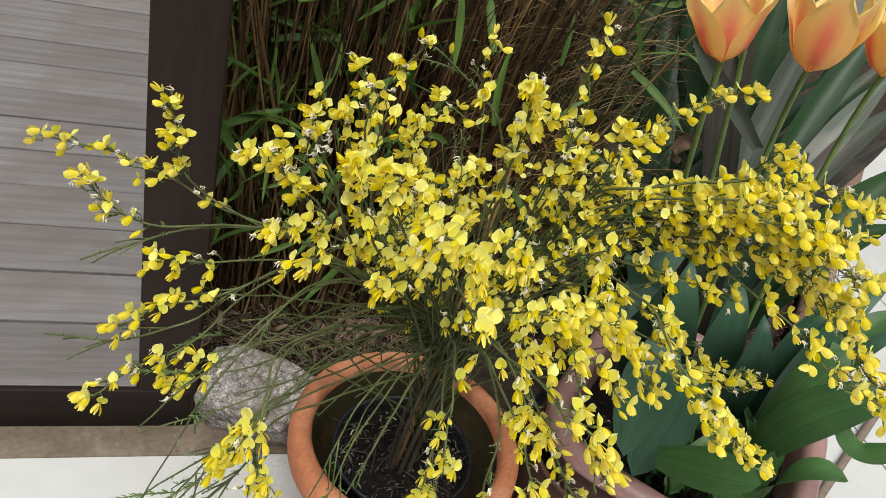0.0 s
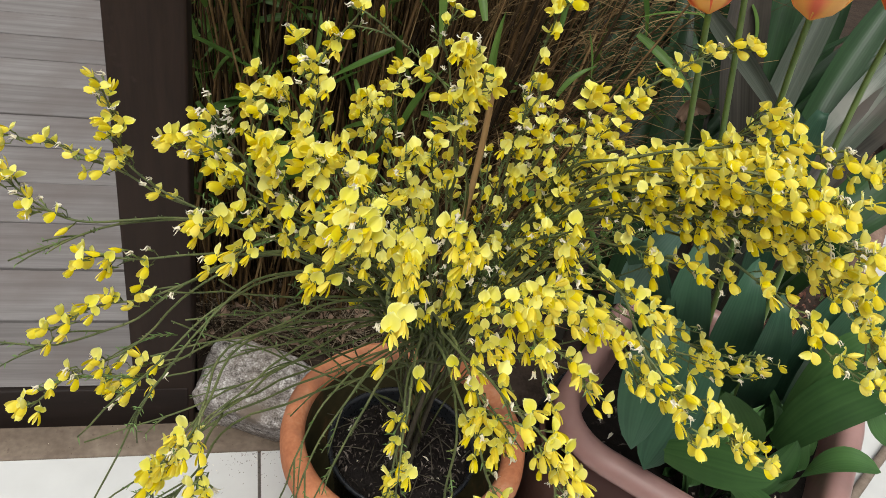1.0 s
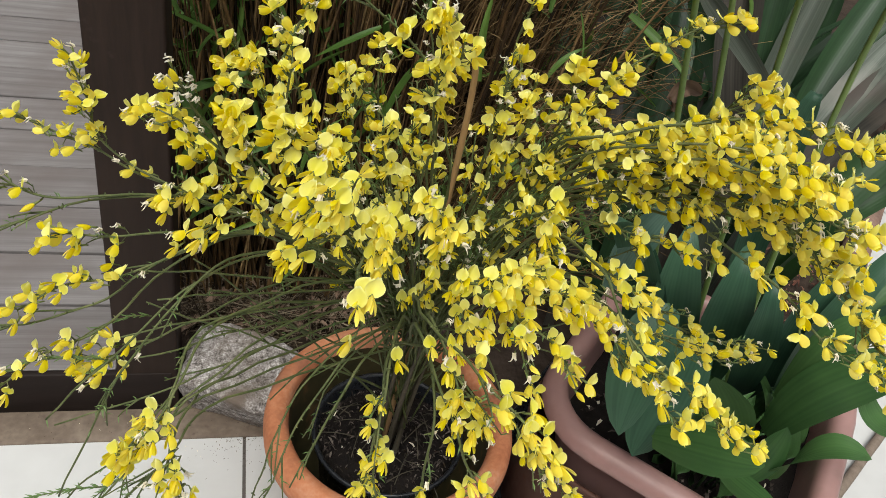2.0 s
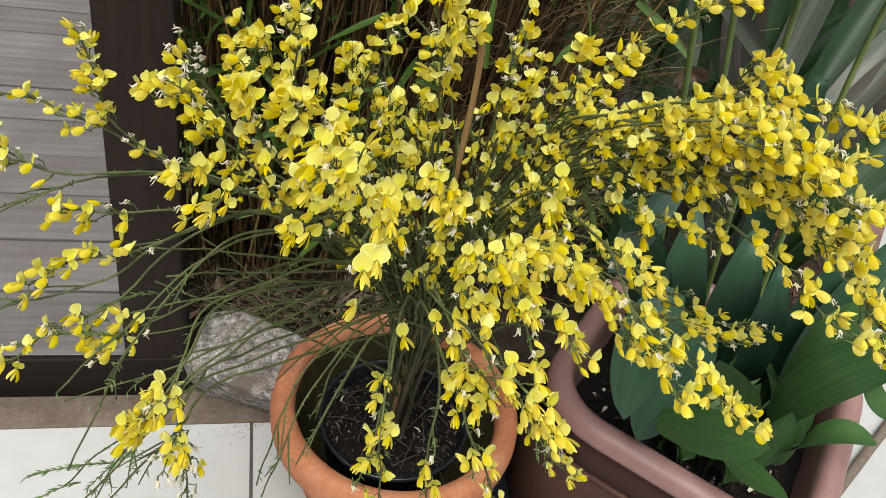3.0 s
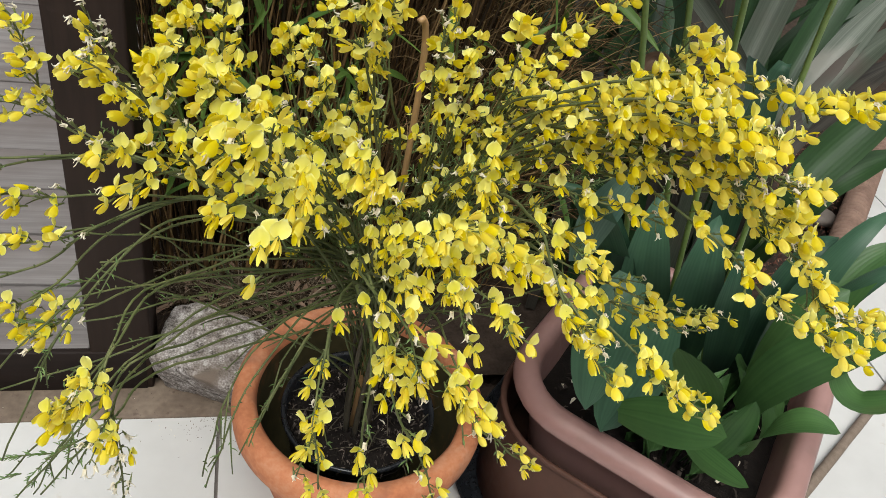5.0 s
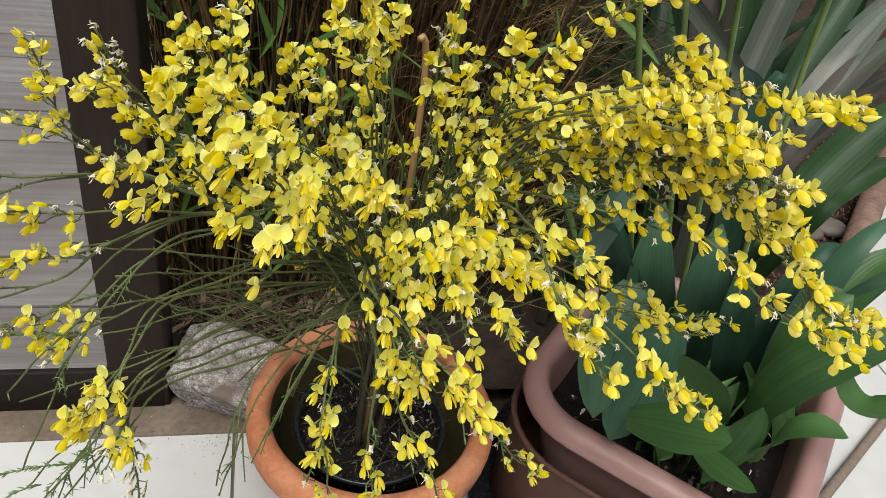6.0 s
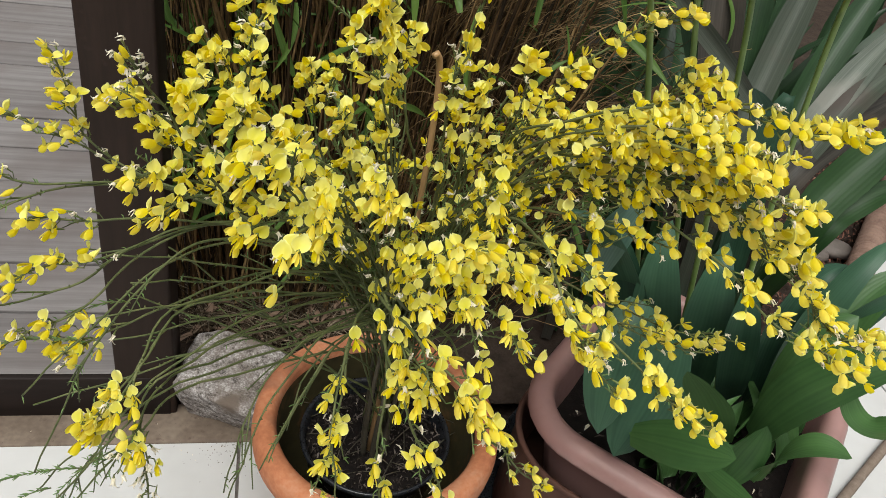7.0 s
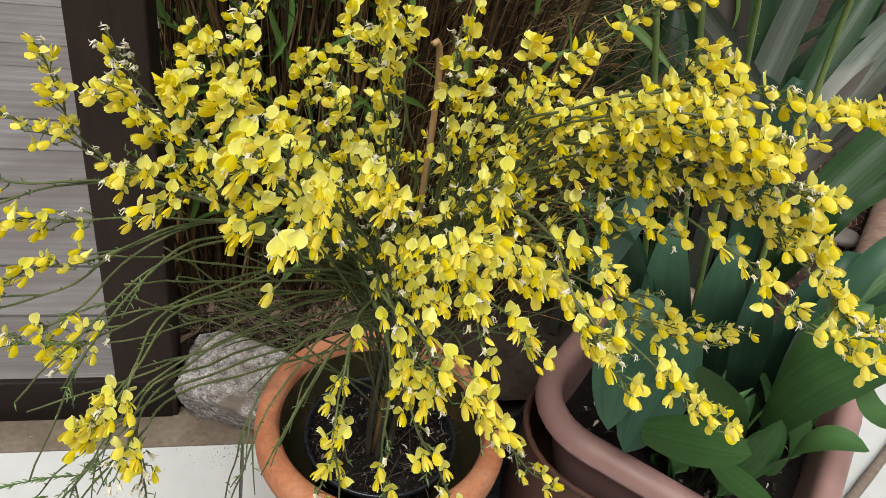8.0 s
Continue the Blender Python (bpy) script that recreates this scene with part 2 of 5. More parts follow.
M_SILVERLEAF = leaf_skin("silvery_leaf_underside", (0.016, 0.03, 0.02), (0.17, 0.19, 0.155), 0.42, 50, worn=(0.2, 0.2, 0.17), worn_cut=(0.6, 0.7), streaks=6.0, streak_mix=0.85)
M_MAUVELEAF = leaf_skin("dull_brown_grey_leaf", (0.018, 0.017, 0.013), (0.075, 0.066, 0.055), 0.55, 50, worn=(0.09, 0.07, 0.055), worn_cut=(0.52, 0.7), streaks=8.0, streak_mix=0.9)
M_GLAUCOUS = leaf_skin("pale_blue_green_leaf", (0.07, 0.14, 0.105), (0.2, 0.33, 0.27), 0.5, 40)
M_ARCHLEAF = leaf_skin("deep_green_arching_leaf", (0.009, 0.03, 0.008), (0.03, 0.075, 0.02), 0.5, 30)
M_DARKLEAF = leaf_skin("dark_green_strap_leaf", (0.009, 0.024, 0.01), (0.035, 0.08, 0.03), 0.42, 40, worn=(0.1, 0.075, 0.055), worn_cut=(0.6, 0.75))
M_BAMBOOLEAF = leaf_skin("bright_bamboo_leaf", (0.03, 0.085, 0.013), (0.16, 0.26, 0.055), 0.45, 20, 0.35)
M_DEADLEAF = leaf_skin("dead_brown_leaf", (0.12, 0.075, 0.05), (0.3, 0.2, 0.14), 0.7, 20)
M_CANE = surface("dry_brown_cane", [(0.15, (0.012, 0.008, 0.004)), (0.5, (0.062, 0.036, 0.016)), (0.76, (0.17, 0.1, 0.042)), (0.97, (0.36, 0.25, 0.115))], 12, (4, 4, 0.6), rough=0.7, bump=0.3, island=0.7, gloss=0.15)
M_STRAW = surface("golden_dry_grass", [(0.2, (0.04, 0.024, 0.01)), (0.55, (0.14, 0.088, 0.04)), (0.9, (0.36, 0.25, 0.12))], 12, rough=0.75, bump=0.2, island=0.7, gloss=0.15)
M_DIRT = surface("brown_dirt", [(0.2, (0.05, 0.034, 0.025)), (0.8, (0.17, 0.125, 0.095))], 60, rough=0.95, bump=0, island=0.6, gloss=0.1)
M_LITTER = surface("dry_grass_litter", [(0.2, (0.025, 0.016, 0.01)), (0.5, (0.09, 0.065, 0.04)), (0.85, (0.3, 0.24, 0.17))], 12, rough=0.85, bump=0.2, island=0.8, gloss=0.15)
M_BARKBIT = surface("dark_bark_bits", [(0.2, (0.01, 0.008, 0.006)), (0.6, (0.035, 0.026, 0.021)), (0.92, (0.17, 0.14, 0.12))], 60, rough=0.85, bump=0.4, island=0.75, gloss=0.2)
M_MULCH = surface("red_brown_bark_mulch", [(0.2, (0.05, 0.02, 0.014)), (0.5, (0.14, 0.06, 0.042)), (0.8, (0.24, 0.13, 0.09))], 30, rough=0.9, bump=0.6, island=0.6, gloss=0.15)
M_EDGING = surface("weathered_terracotta_edging", [(0.3, (0.13, 0.075, 0.055)), (0.7, (0.26, 0.165, 0.125))], 20, rough=0.85, bump=0.5)
M_TULIP = petal("peach_tulip_petal", (0.94, 0.6, 0.19), (0.96, 0.78, 0.3), 0.42, 0.45, ((0.86, 0.25, 0.15), 0.1, 0.5), 0.06)
M_TULIPSTEM = surface("tulip_stem_green", [(0.3, (0.1, 0.17, 0.04)), (0.7, (0.19, 0.28, 0.075))], 20, rough=0.45, bump=0)
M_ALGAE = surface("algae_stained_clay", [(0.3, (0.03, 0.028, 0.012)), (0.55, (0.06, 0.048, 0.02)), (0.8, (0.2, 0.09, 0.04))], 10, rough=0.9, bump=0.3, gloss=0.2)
M_STICK = surface("weathered_brown_wood", [(0.3, (0.13, 0.095, 0.07)), (0.7, (0.24, 0.185, 0.145))], 25, (3, 3, 3), rough=0.8, bump=0.4)
M_WALL = surface("grey_render", [(0.3, (0.22, 0.21, 0.2)), (0.7, (0.32, 0.31, 0.29))], 4, rough=0.9, bump=0.3)
M_PEBBLE = surface("smooth_pebble", [(0.3, (0.07, 0.055, 0.045)), (0.7, (0.14, 0.115, 0.1))], 20, rough=0.7, bump=0.3)


# ---- building helpers ----
def thing(name, at, label, category, group="", kind=""):
    o = new(name)
    o.empty_display_size = 0.05
    o.location = at
    return tagged(o, label, category, group, kind)


def link(name, bm, material, parent=None, label="", smooth=True):
    if isinstance(bm, Soup):
        me = bm.mesh(name)
    else:
        me = bpy.data.meshes.new(name)
        bm.to_mesh(me)
        bm.free()
    for m in material if isinstance(material, (list, tuple)) else [material]:
        me.materials.append(m)
    if smooth:
        me.shade_smooth()
    return attach(new(name, me), parent, label)


def attach(o, parent, label=""):
    if parent:
        o.parent = parent
        up, m = parent, Matrix()
        while up:
            m = Matrix.Translation(up.location) @ m
            up = up.parent
        o.matrix_parent_inverse = m.inverted()
    if label:
        o["label"] = label
    return o


def part(name, bm, material, parent, label="", smooth=True):
    return link(name, bm, material, parent, label, smooth)


def box(bm, lo, hi, bevel=0.0, segs=2):
    lo, hi = Vector(lo), Vector(hi)
    r = bmesh.ops.create_cube(bm, size=1.0)
    vs = r["verts"]
    for v in vs:
        v.co = Vector((lo[i] + (v.co[i] + 0.5) * (hi[i] - lo[i]) for i in range(3)))
    if bevel:
        es = list({e for v in vs for e in v.link_edges})
        bmesh.ops.bevel(bm, geom=es, offset=bevel, segments=segs, profile=0.6, affect="EDGES")
    return bm


def frame_of(d):
    d = d.normalized()
    a = d.cross(Vector((0, 0, 1)))
    if a.length < 1e-3:
        a = d.cross(Vector((1, 0, 0)))
    a.normalize()
    return d, a, d.cross(a)


class Soup:
    """A light mesh builder: points, faces, uv and material numbers in plain lists."""

    def __init__(self):
        self.v, self.f, self.uv, self.mi = [], [], [], []

    def vert(self, p):
        self.v.append(tuple(p))
        return len(self.v) - 1

    def face(self, ids, mi=0, uv=None):
        self.f.append(tuple(ids))
        self.mi.append(mi)
        self.uv.append(uv or [(0, 0)] * len(ids))

    def mesh(self, name):
        me = bpy.data.meshes.new(name)
        me.from_pydata(self.v, [], self.f)
        lay = me.uv_layers.new(name="uv")
        lay.data.foreach_set("uv", [c for face in self.uv for p in face for c in p])
        me.polygons.foreach_set("material_index", self.mi)
        me.update()
        return me


def tube(bm, pts, r0, r1, sides=5, wobble=0.0, mi=0, cap=True):
    rings = []
    n = len(pts)
    for i, p in enumerate(pts):
        d = pts[min(i + 1, n - 1)] - pts[max(i - 1, 0)]
        _, a, b = frame_of(d)
        r = (r0 + (r1 - r0) * i / (n - 1)) * (1 + wobble * random.uniform(-1, 1))
        rings.append([bm.vert(p + r * (math.cos(6.2832 * k / sides) * a + math.sin(6.2832 * k / sides) * b)) for k in range(sides)])
    for u, v in zip(rings, rings[1:]):
        for k in range(sides):
            bm.face((u[k], u[(k + 1) % sides], v[(k + 1) % sides], v[k]), mi)
    if cap and sides > 2:
        bm.face(rings[-1], mi)
        bm.face(rings[0][::-1], mi)


def curve_pts(p0, p1, p2, n):
    return [(1 - t) ** 2 * p0 + 2 * t * (1 - t) * p1 + t * t * p2 for t in (i / n for i in range(n + 1))]


def bent(p0, mid, p2, n):
    """A curve from p0 to p2 that passes through mid."""
    p0, mid, p2 = Vector(p0), Vector(mid), Vector(p2)
    return curve_pts(p0, 2 * mid - 0.5 * (p0 + p2), p2, n)


def blade(bm, pts, width, fold=0.25, across=4, shape="lance", twist=0.0, wave=0.0, mi=0, side=None):
    """A leaf along pts: width profile, folded along its midrib, uv u across and v along."""
    n = len(pts)
    rows = []
    ph = random.uniform(0, 6)
    for i, p in enumerate(pts):
        t = i / (n - 1)
        d = (pts[min(i + 1, n - 1)] - pts[max(i - 1, 0)]).normalized()
        a = side.copy() if side else d.cross(Vector((0, 0, 1)))
        a = a - d * a.dot(d)
        if a.length < 1e-3:
            a = d.cross(Vector((1, 0, 0)))
        a.normalize()
        a = Matrix.Rotation(twist * t, 3, d) @ a
        nn = a.cross(d)
        if shape == "lance":
            w = math.sin(math.pi * min(1, 0.12 + 0.88 * t) ** 0.85) ** 0.8 if t < 0.999 else 0.0
        elif shape == "broad":
            w = math.sin(math.pi * min(1, 0.16 + 0.84 * t) ** 1.25) ** 0.62 if t < 0.999 else 0.0
        elif shape == "strap":
            w = (0.6 + 0.4 * math.sin(math.pi * min(t * 1.2, 1) * 0.5)) * (1 - max(0, (t - 0.72) / 0.28) ** 1.7)
        else:
            w = (1 - t) ** 0.6 * min(1, 0.35 + 4 * t)
        w = max(w, 0.02) * width / 2
        row = []
        for k in range(across + 1):
            u = 2 * k / across - 1
            lift = fold * abs(u) ** 1.4 * w + wave * w * math.sin(ph + 9 * t) * u * abs(u)
            row.append((bm.vert(p + a * u * w + nn * lift), (u, t)))
        rows.append(row)
    for r, s in zip(rows, rows[1:]):
        for k in range(across):
            q = (r[k], r[k + 1], s[k + 1], s[k])
            bm.face([v for v, _ in q], mi, [uv for _, uv in q])


def revolve(bm, profile, centre, segs=64, wob=0.0):
    """A turned body from (radius, height) pairs."""
    rings = []
    for r, z in profile:
        rings.append([bm.verts.new((centre[0] + r * (1 + wob * math.sin(3 * a + 9 * z)) * math.cos(a), centre[1] + r * (1 + wob * math.sin(2 * a + 1)) * math.sin(a), centre[2] + z)) for a in (6.28318 * k / segs for k in range(segs))])
    for u, v in zip(rings, rings[1:]):
        for k in range(segs):
            bm.faces.new((u[k], u[(k + 1) % segs], v[(k + 1) % segs], v[k]))
    return rings


# ---- the setting ----
def rough_sheet(bm, x0, x1, y0, y1, nx, ny, z, amp, scale):
    grid = [[bm.verts.new((x0 + (x1 - x0) * i / nx, y0 + (y1 - y0) * j / ny, z + amp * noise.fractal(Vector((x0 + (x1 - x0) * i / nx, y0 + (y1 - y0) * j / ny, 0)) * scale, 1.0, 2.0, 4))) for i in range(nx + 1)] for j in range(ny + 1)]
    for j in range(ny):
        for i in range(nx):
            bm.faces.new((grid[j][i], grid[j][i + 1], grid[j + 1][i + 1], grid[j + 1][i]))


bm = bmesh.new()
bmesh.ops.create_grid(bm, x_segments=8, y_segments=8, size=300, matrix=Matrix.Translation((0, 0, -0.06)))
tagged(link("ground", bm, M_SOIL), "bare dark garden soil reaching into the distance", "ground", kind="structure")
bm = bmesh.new()
rough_sheet(bm, -0.05, 2.6, 1.062, 4.0, 100, 120, 0.0, 0.03, 6)
for v in bm.verts:
    if (v.co.x - 1.486) * 0.732 - (v.co.y - 1.169) * 0.682 > 0.0:
        v.co.z = -0.05
tagged(link("garden_bed", bm, M_SOIL), "uneven dark soil of the planting bed", "soil bed", kind="structure")

# plain walls added out of view to close the yard and block low sky light
for name, lo, hi in (("wall_south", (-3.2, -2.2, -0.05), (5.2, -2.0, 2.0)), ("wall_west", (-3.2, -2.0, -0.05), (-3.0, 4.6, 2.6)), ("wall_north", (-3.0, 4.4, -0.05), (5.0, 4.6, 2.2)), ("wall_east", (5.0, -2.0, -0.05), (5.2, 4.6, 2.0))):
    bm = bmesh.new()
    box(bm, lo, hi)
    tagged(link(name, bm, M_WALL, smooth=False), "plain grey wall added out of view to block low sky light", "wall", kind="structure")

# stained concrete strip in front of the deck
bm = bmesh.new()
box(bm, (-2.5, 0.967, -0.05), (0.62, 1.06, 0.002), 0.004)
for v in bm.verts:
    v.co.z += 0.004 * noise.noise(v.co * 9)
tagged(link("concrete_strip", bm, M_LEDGE), "brown-stained concrete strip along the deck's foot", "concrete strip", kind="structure")

# deck: front beam, then boards running along x
bm = bmesh.new()
box(bm, (-2.5, 1.034, -0.02), (0.04, 1.047, 0.1), 0.003)
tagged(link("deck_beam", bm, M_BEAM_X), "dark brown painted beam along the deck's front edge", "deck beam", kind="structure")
bm = bmesh.new()
box(bm, (-0.052, 1.036, 0.0), (0.05, 1.135, 2.3), 0.005)
tagged(link("post", bm, M_BEAM), "dark brown painted square timber post at the deck's corner", "post", kind="structure")

# terracotta pot
POT = Vector((0.388, 0.819, 0.0))
pot = thing("flower_pot", POT, "round orange terracotta pot with thick rolled rim on tiles", "flower pot")
bm = bmesh.new()
revolve(bm, [(0.02, 0.012), (0.118, 0.0), (0.128, 0.006), (0.172, 0.165), (0.176, 0.172), (0.176, 0.178)], POT, 72, 0.004)
part("pot_body", bm, M_TERRA, pot)
bm = bmesh.new()
revolve(bm, [(0.17, 0.176), (0.190, 0.186), (0.197, 0.2), (0.1985, 0.218), (0.196, 0.236), (0.189, 0.246), (0.180, 0.2475), (0.168, 0.244), (0.162, 0.236), (0.16, 0.225)], POT, 72, 0.004)
part("pot_rim", bm, M_TERRA, pot)
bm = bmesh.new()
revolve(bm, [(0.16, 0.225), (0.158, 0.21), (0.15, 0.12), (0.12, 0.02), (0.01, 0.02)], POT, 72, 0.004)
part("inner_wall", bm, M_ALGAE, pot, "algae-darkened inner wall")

npot = thing("nursery_pot", POT + Vector((0.0, 0.0, 0.02)), "black plastic nursery pot of compost inside the terracotta pot", "plant pot")
NP = POT + Vector((0.0, 0.0, 0.02))
bm = bmesh.new()
revolve(bm, [(0.01, 0.0), (0.09, 0.0), (0.116, 0.172), (0.1215, 0.174), (0.123, 0.178), (0.122, 0.183), (0.118, 0.1835), (0.1145, 0.178), (0.112, 0.15), (0.1, 0.08)], NP, 56, 0.006)
part("pot_wall", bm, M_BLACKPOT, npot)
bm = bmesh.new()
for i in range(14):
    ra = 0.113 * i / 13
    for k in range(40):
        a = 6.28318 * k / 40
        p = NP + Vector((ra * math.cos(a), ra * math.sin(a), 0.15))
        p.z += 0.012 * noise.fractal(p * 30, 1.0, 2, 4) + 0.01 * (1 - ra / 0.113)
        bm.verts.new(p)
bm.verts.ensure_lookup_table()
for i in range(13):
    for k in range(40):
        k2 = (k + 1) % 40
        bm.faces.new((bm.verts[i * 40 + k], bm.verts[i * 40 + k2], bm.verts[i * 40 + 40 + k2], bm.verts[i * 40 + 40 + k]))
bits = Soup()
brng = random.Random(3)
for k in range(900):
    a, ra = brng.uniform(0, 6.283), 0.11 * brng.random() ** 0.5
    p = NP + Vector((ra * math.cos(a), ra * math.sin(a), 0.158 + 0.01 * (1 - ra / 0.11)))
    q = brng.uniform(0, 6.283)
    ln = brng.choice((0.003, 0.004, 0.006, 0.009, 0.014))
    dd = Vector((math.cos(q), math.sin(q), brng.gauss(0, 0.3))) * ln
    blade(bits, [p, p + dd * 0.5 + Vector((0, 0, 0.003)), p + dd], brng.uniform(0.0012, 0.0042), 0.6, 2, "strap", mi=0 if k % 60 else 1)
for k in range(26):
    a, ra = brng.uniform(0, 6.283), 0.105 * brng.random() ** 0.5
    p = NP + Vector((ra * math.cos(a), ra * math.sin(a), 0.165))
    q = brng.uniform(0, 6.283)
    dd = Vector((math.cos(q), math.sin(q), brng.gauss(0.1, 0.2))) * brng.uniform(0.03, 0.08)
    tube(bits, bent(p, p + dd * 0.5 + Vector((0, 0, 0.006)), p + dd, 4), 0.0011, 0.0007, 4, mi=2)
tagged(link("compost_debris", bits, (M_BARKBIT, M_WITHER, M_WOODSTEM)), "bark bits, dry twigs and fallen petals on the compost", "debris", kind="stuff")
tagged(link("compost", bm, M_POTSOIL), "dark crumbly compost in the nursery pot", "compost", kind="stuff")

# plastic tub, square with rounded corners and a wide rolled rim
TUB_A, TUB_U, TUB_V = Vector((0.586, 0.786, 0)), Vector((0.735, -0.678, 0)).normalized(), Vector((0.678, 0.735, 0)).normalized()
TUB_W, TUB_L, TUB_H = 0.468, 0.5, 0.3
TUB_C = TUB_A + TUB_U * TUB_W / 2 + TUB_V * TUB_L / 2


def tub_ring(bm, grow, z, corner, n=9):
    hw, hl = TUB_W / 2 + grow, TUB_L / 2 + grow
    c = max(corner + grow, 0.005)
    vs = []
    for sx, sy, a0 in ((1, 1, 0), (-1, 1, 90), (-1, -1, 180), (1, -1, 270)):
        for k in range(n):
            a = radians(a0 + 90 * k / (n - 1))
            vs.append(bm.verts.new(TUB_C + TUB_U * (sx * (hw - c) + c * math.cos(a)) + TUB_V * (sy * (hl - c) + c * math.sin(a)) + Vector((0, 0, z))))
    return vs


def rings_faces(bm, rings):
    for u, v in zip(rings, rings[1:]):
        for k in range(len(u)):
            bm.faces.new((u[k], u[(k + 1) % len(u)], v[(k + 1) % len(v)], v[k]))


tub = thing("planter_tub", TUB_C, "dusty pink-brown plastic tub planted with tulips, standing on white tiles", "planter")
bm = bmesh.new()
prof = [(-0.085, 0.01), (-0.08, 0.014), (-0.03, 0.235), (-0.026, 0.262), (0.004, 0.266), (0.008, 0.273), (0.008, 0.282), (0.003, 0.293), (-0.007, 0.3), (-0.018, 0.302), (-0.027, 0.299), (-0.033, 0.291), (-0.036, 0.28), (-0.044, 0.2)]
rs = [tub_ring(bm, g, z, 0.125) for g, z in prof[:4]]
rings_faces(bm, rs)
bm.faces.new(rs[0][::-1])
part("tub_body", bm, M_TUB, tub)
bm = bmesh.new()
rings_faces(bm, [tub_ring(bm, g, z, 0.125) for g, z in prof[3:]])
part("tub_rim", bm, M_TUB, tub, "wide rolled rim")
outer = thing("outer_tub", TUB_C, "dark brown plastic tub holding the pink-brown tub", "planter")
bm = bmesh.new()
prof = [(0.012, 0.006), (0.016, 0.01), (0.012, 0.2), (0.012, 0.207), (0.017, 0.211), (0.017, 0.217), (0.013, 0.219), (0.007, 0.216), (0.004, 0.2), (-0.01, 0.1)]
rs = [tub_ring(bm, g, z, 0.13) for g, z in prof[:4]]
rings_faces(bm, rs)
bm.faces.new(rs[0][::-1])
part("tub_wall", bm, M_OUTER, outer)
bm = bmesh.new()
rings_faces(bm, [tub_ring(bm, g, z, 0.13) for g, z in prof[3:]])
part("tub_rim", bm, M_OUTER, outer)
# added black tray: stands in for the shadowed gap between pot and tub
tray = thing("dark_gap_tray", TUB_C, "shallow black tray added under the brown tub to darken the floor gap", "tray")
bm = bmesh.new()
prof = [(-0.02, 0.0), (0.05, 0.0), (0.054, 0.003), (0.06, 0.02), (0.062, 0.022), (0.06, 0.0235), (0.056, 0.021), (0.049, 0.005), (-0.02, 0.004)]
rs = [tub_ring(bm, g, z, 0.13) for g, z in prof]
rings_faces(bm, rs)
bm.faces.new(rs[0][::-1])
bm.faces.new(rs[-1])
part("tray_body", bm, M_BLACKPOT, tray)
bm = bmesh.new()
r0 = tub_ring(bm, -0.043, 0.21, 0.125)
bm.faces.new(r0)
bmesh.ops.triangulate(bm, faces=bm.faces[:])
bmesh.ops.subdivide_edges(bm, edges=bm.edges[:], cuts=5, use_grid_fill=True)
for v in bm.verts:
    v.co.z += 0.012 * noise.noise(v.co * 25)
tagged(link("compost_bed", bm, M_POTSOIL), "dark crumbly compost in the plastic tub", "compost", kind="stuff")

# rock: a broken block with a flat sloping top
bm = bmesh.new()
for p in ((0.044, 1.03, 0.088), (0.058, 1.026, 0.108), (0.115, 0.978, 0.11), (0.196, 0.94, 0.104), (0.235, 0.985, 0.112), (0.056, 1.07, 0.098), (0.08, 1.141, 0.116), (0.128, 1.142, 0.124), (0.235, 1.095, 0.12), (0.285, 1.06, 0.112), (0.055, 1.032, 0.045), (0.07, 1.045, -0.005), (0.135, 1.022, -0.005), (0.2, 0.985, -0.005), (0.25, 0.99, -0.005), (0.285, 1.07, -0.005), (0.11, 1.14, -0.005)):
    bm.verts.new(p)
bmesh.ops.convex_hull(bm, input=bm.verts[:])
bmesh.ops.bevel(bm, geom=bm.edges[:], offset=0.0035, segments=1, affect="EDGES")
bmesh.ops.triangulate(bm, faces=bm.faces[:])
for _ in range(5):
    bmesh.ops.subdivide_edges(bm, edges=[e for e in bm.edges if e.calc_length() > 0.008], cuts=1)
    bmesh.ops.triangulate(bm, faces=[f for f in bm.faces if len(f.verts) > 3])
bm.normal_update()
shift = [(v, v.normal * (0.003 * noise.fractal(v.co * 34, 1.0, 2, 3) + 0.005 * noise.noise(v.co * 16))) for v in bm.verts]
for v, dv in shift:
    v.co += dv
tagged(link("rock", bm, M_ROCK), "rough angular grey granite block beside the terracotta pot", "rock")

# ---- the broom ----
AXIS = Vector((0.385, 0.805, 0.0))
shrub = thing("broom_shrub", AXIS + Vector((0, 0, 0.17)), "yellow-flowering broom with thin green stems growing in a pot", "shrub")
BARE = [(0.05, 0.7, 0.6, 0.02), (0.16, 0.66, 0.62, 0.04), (0.1, 0.68, 0.68, 0.03), (0.2, 0.7, 0.7, 0.02), (0.5, 0.62, 0.6, 0.05), (0.55, 0.66, 0.62, 0.04)]
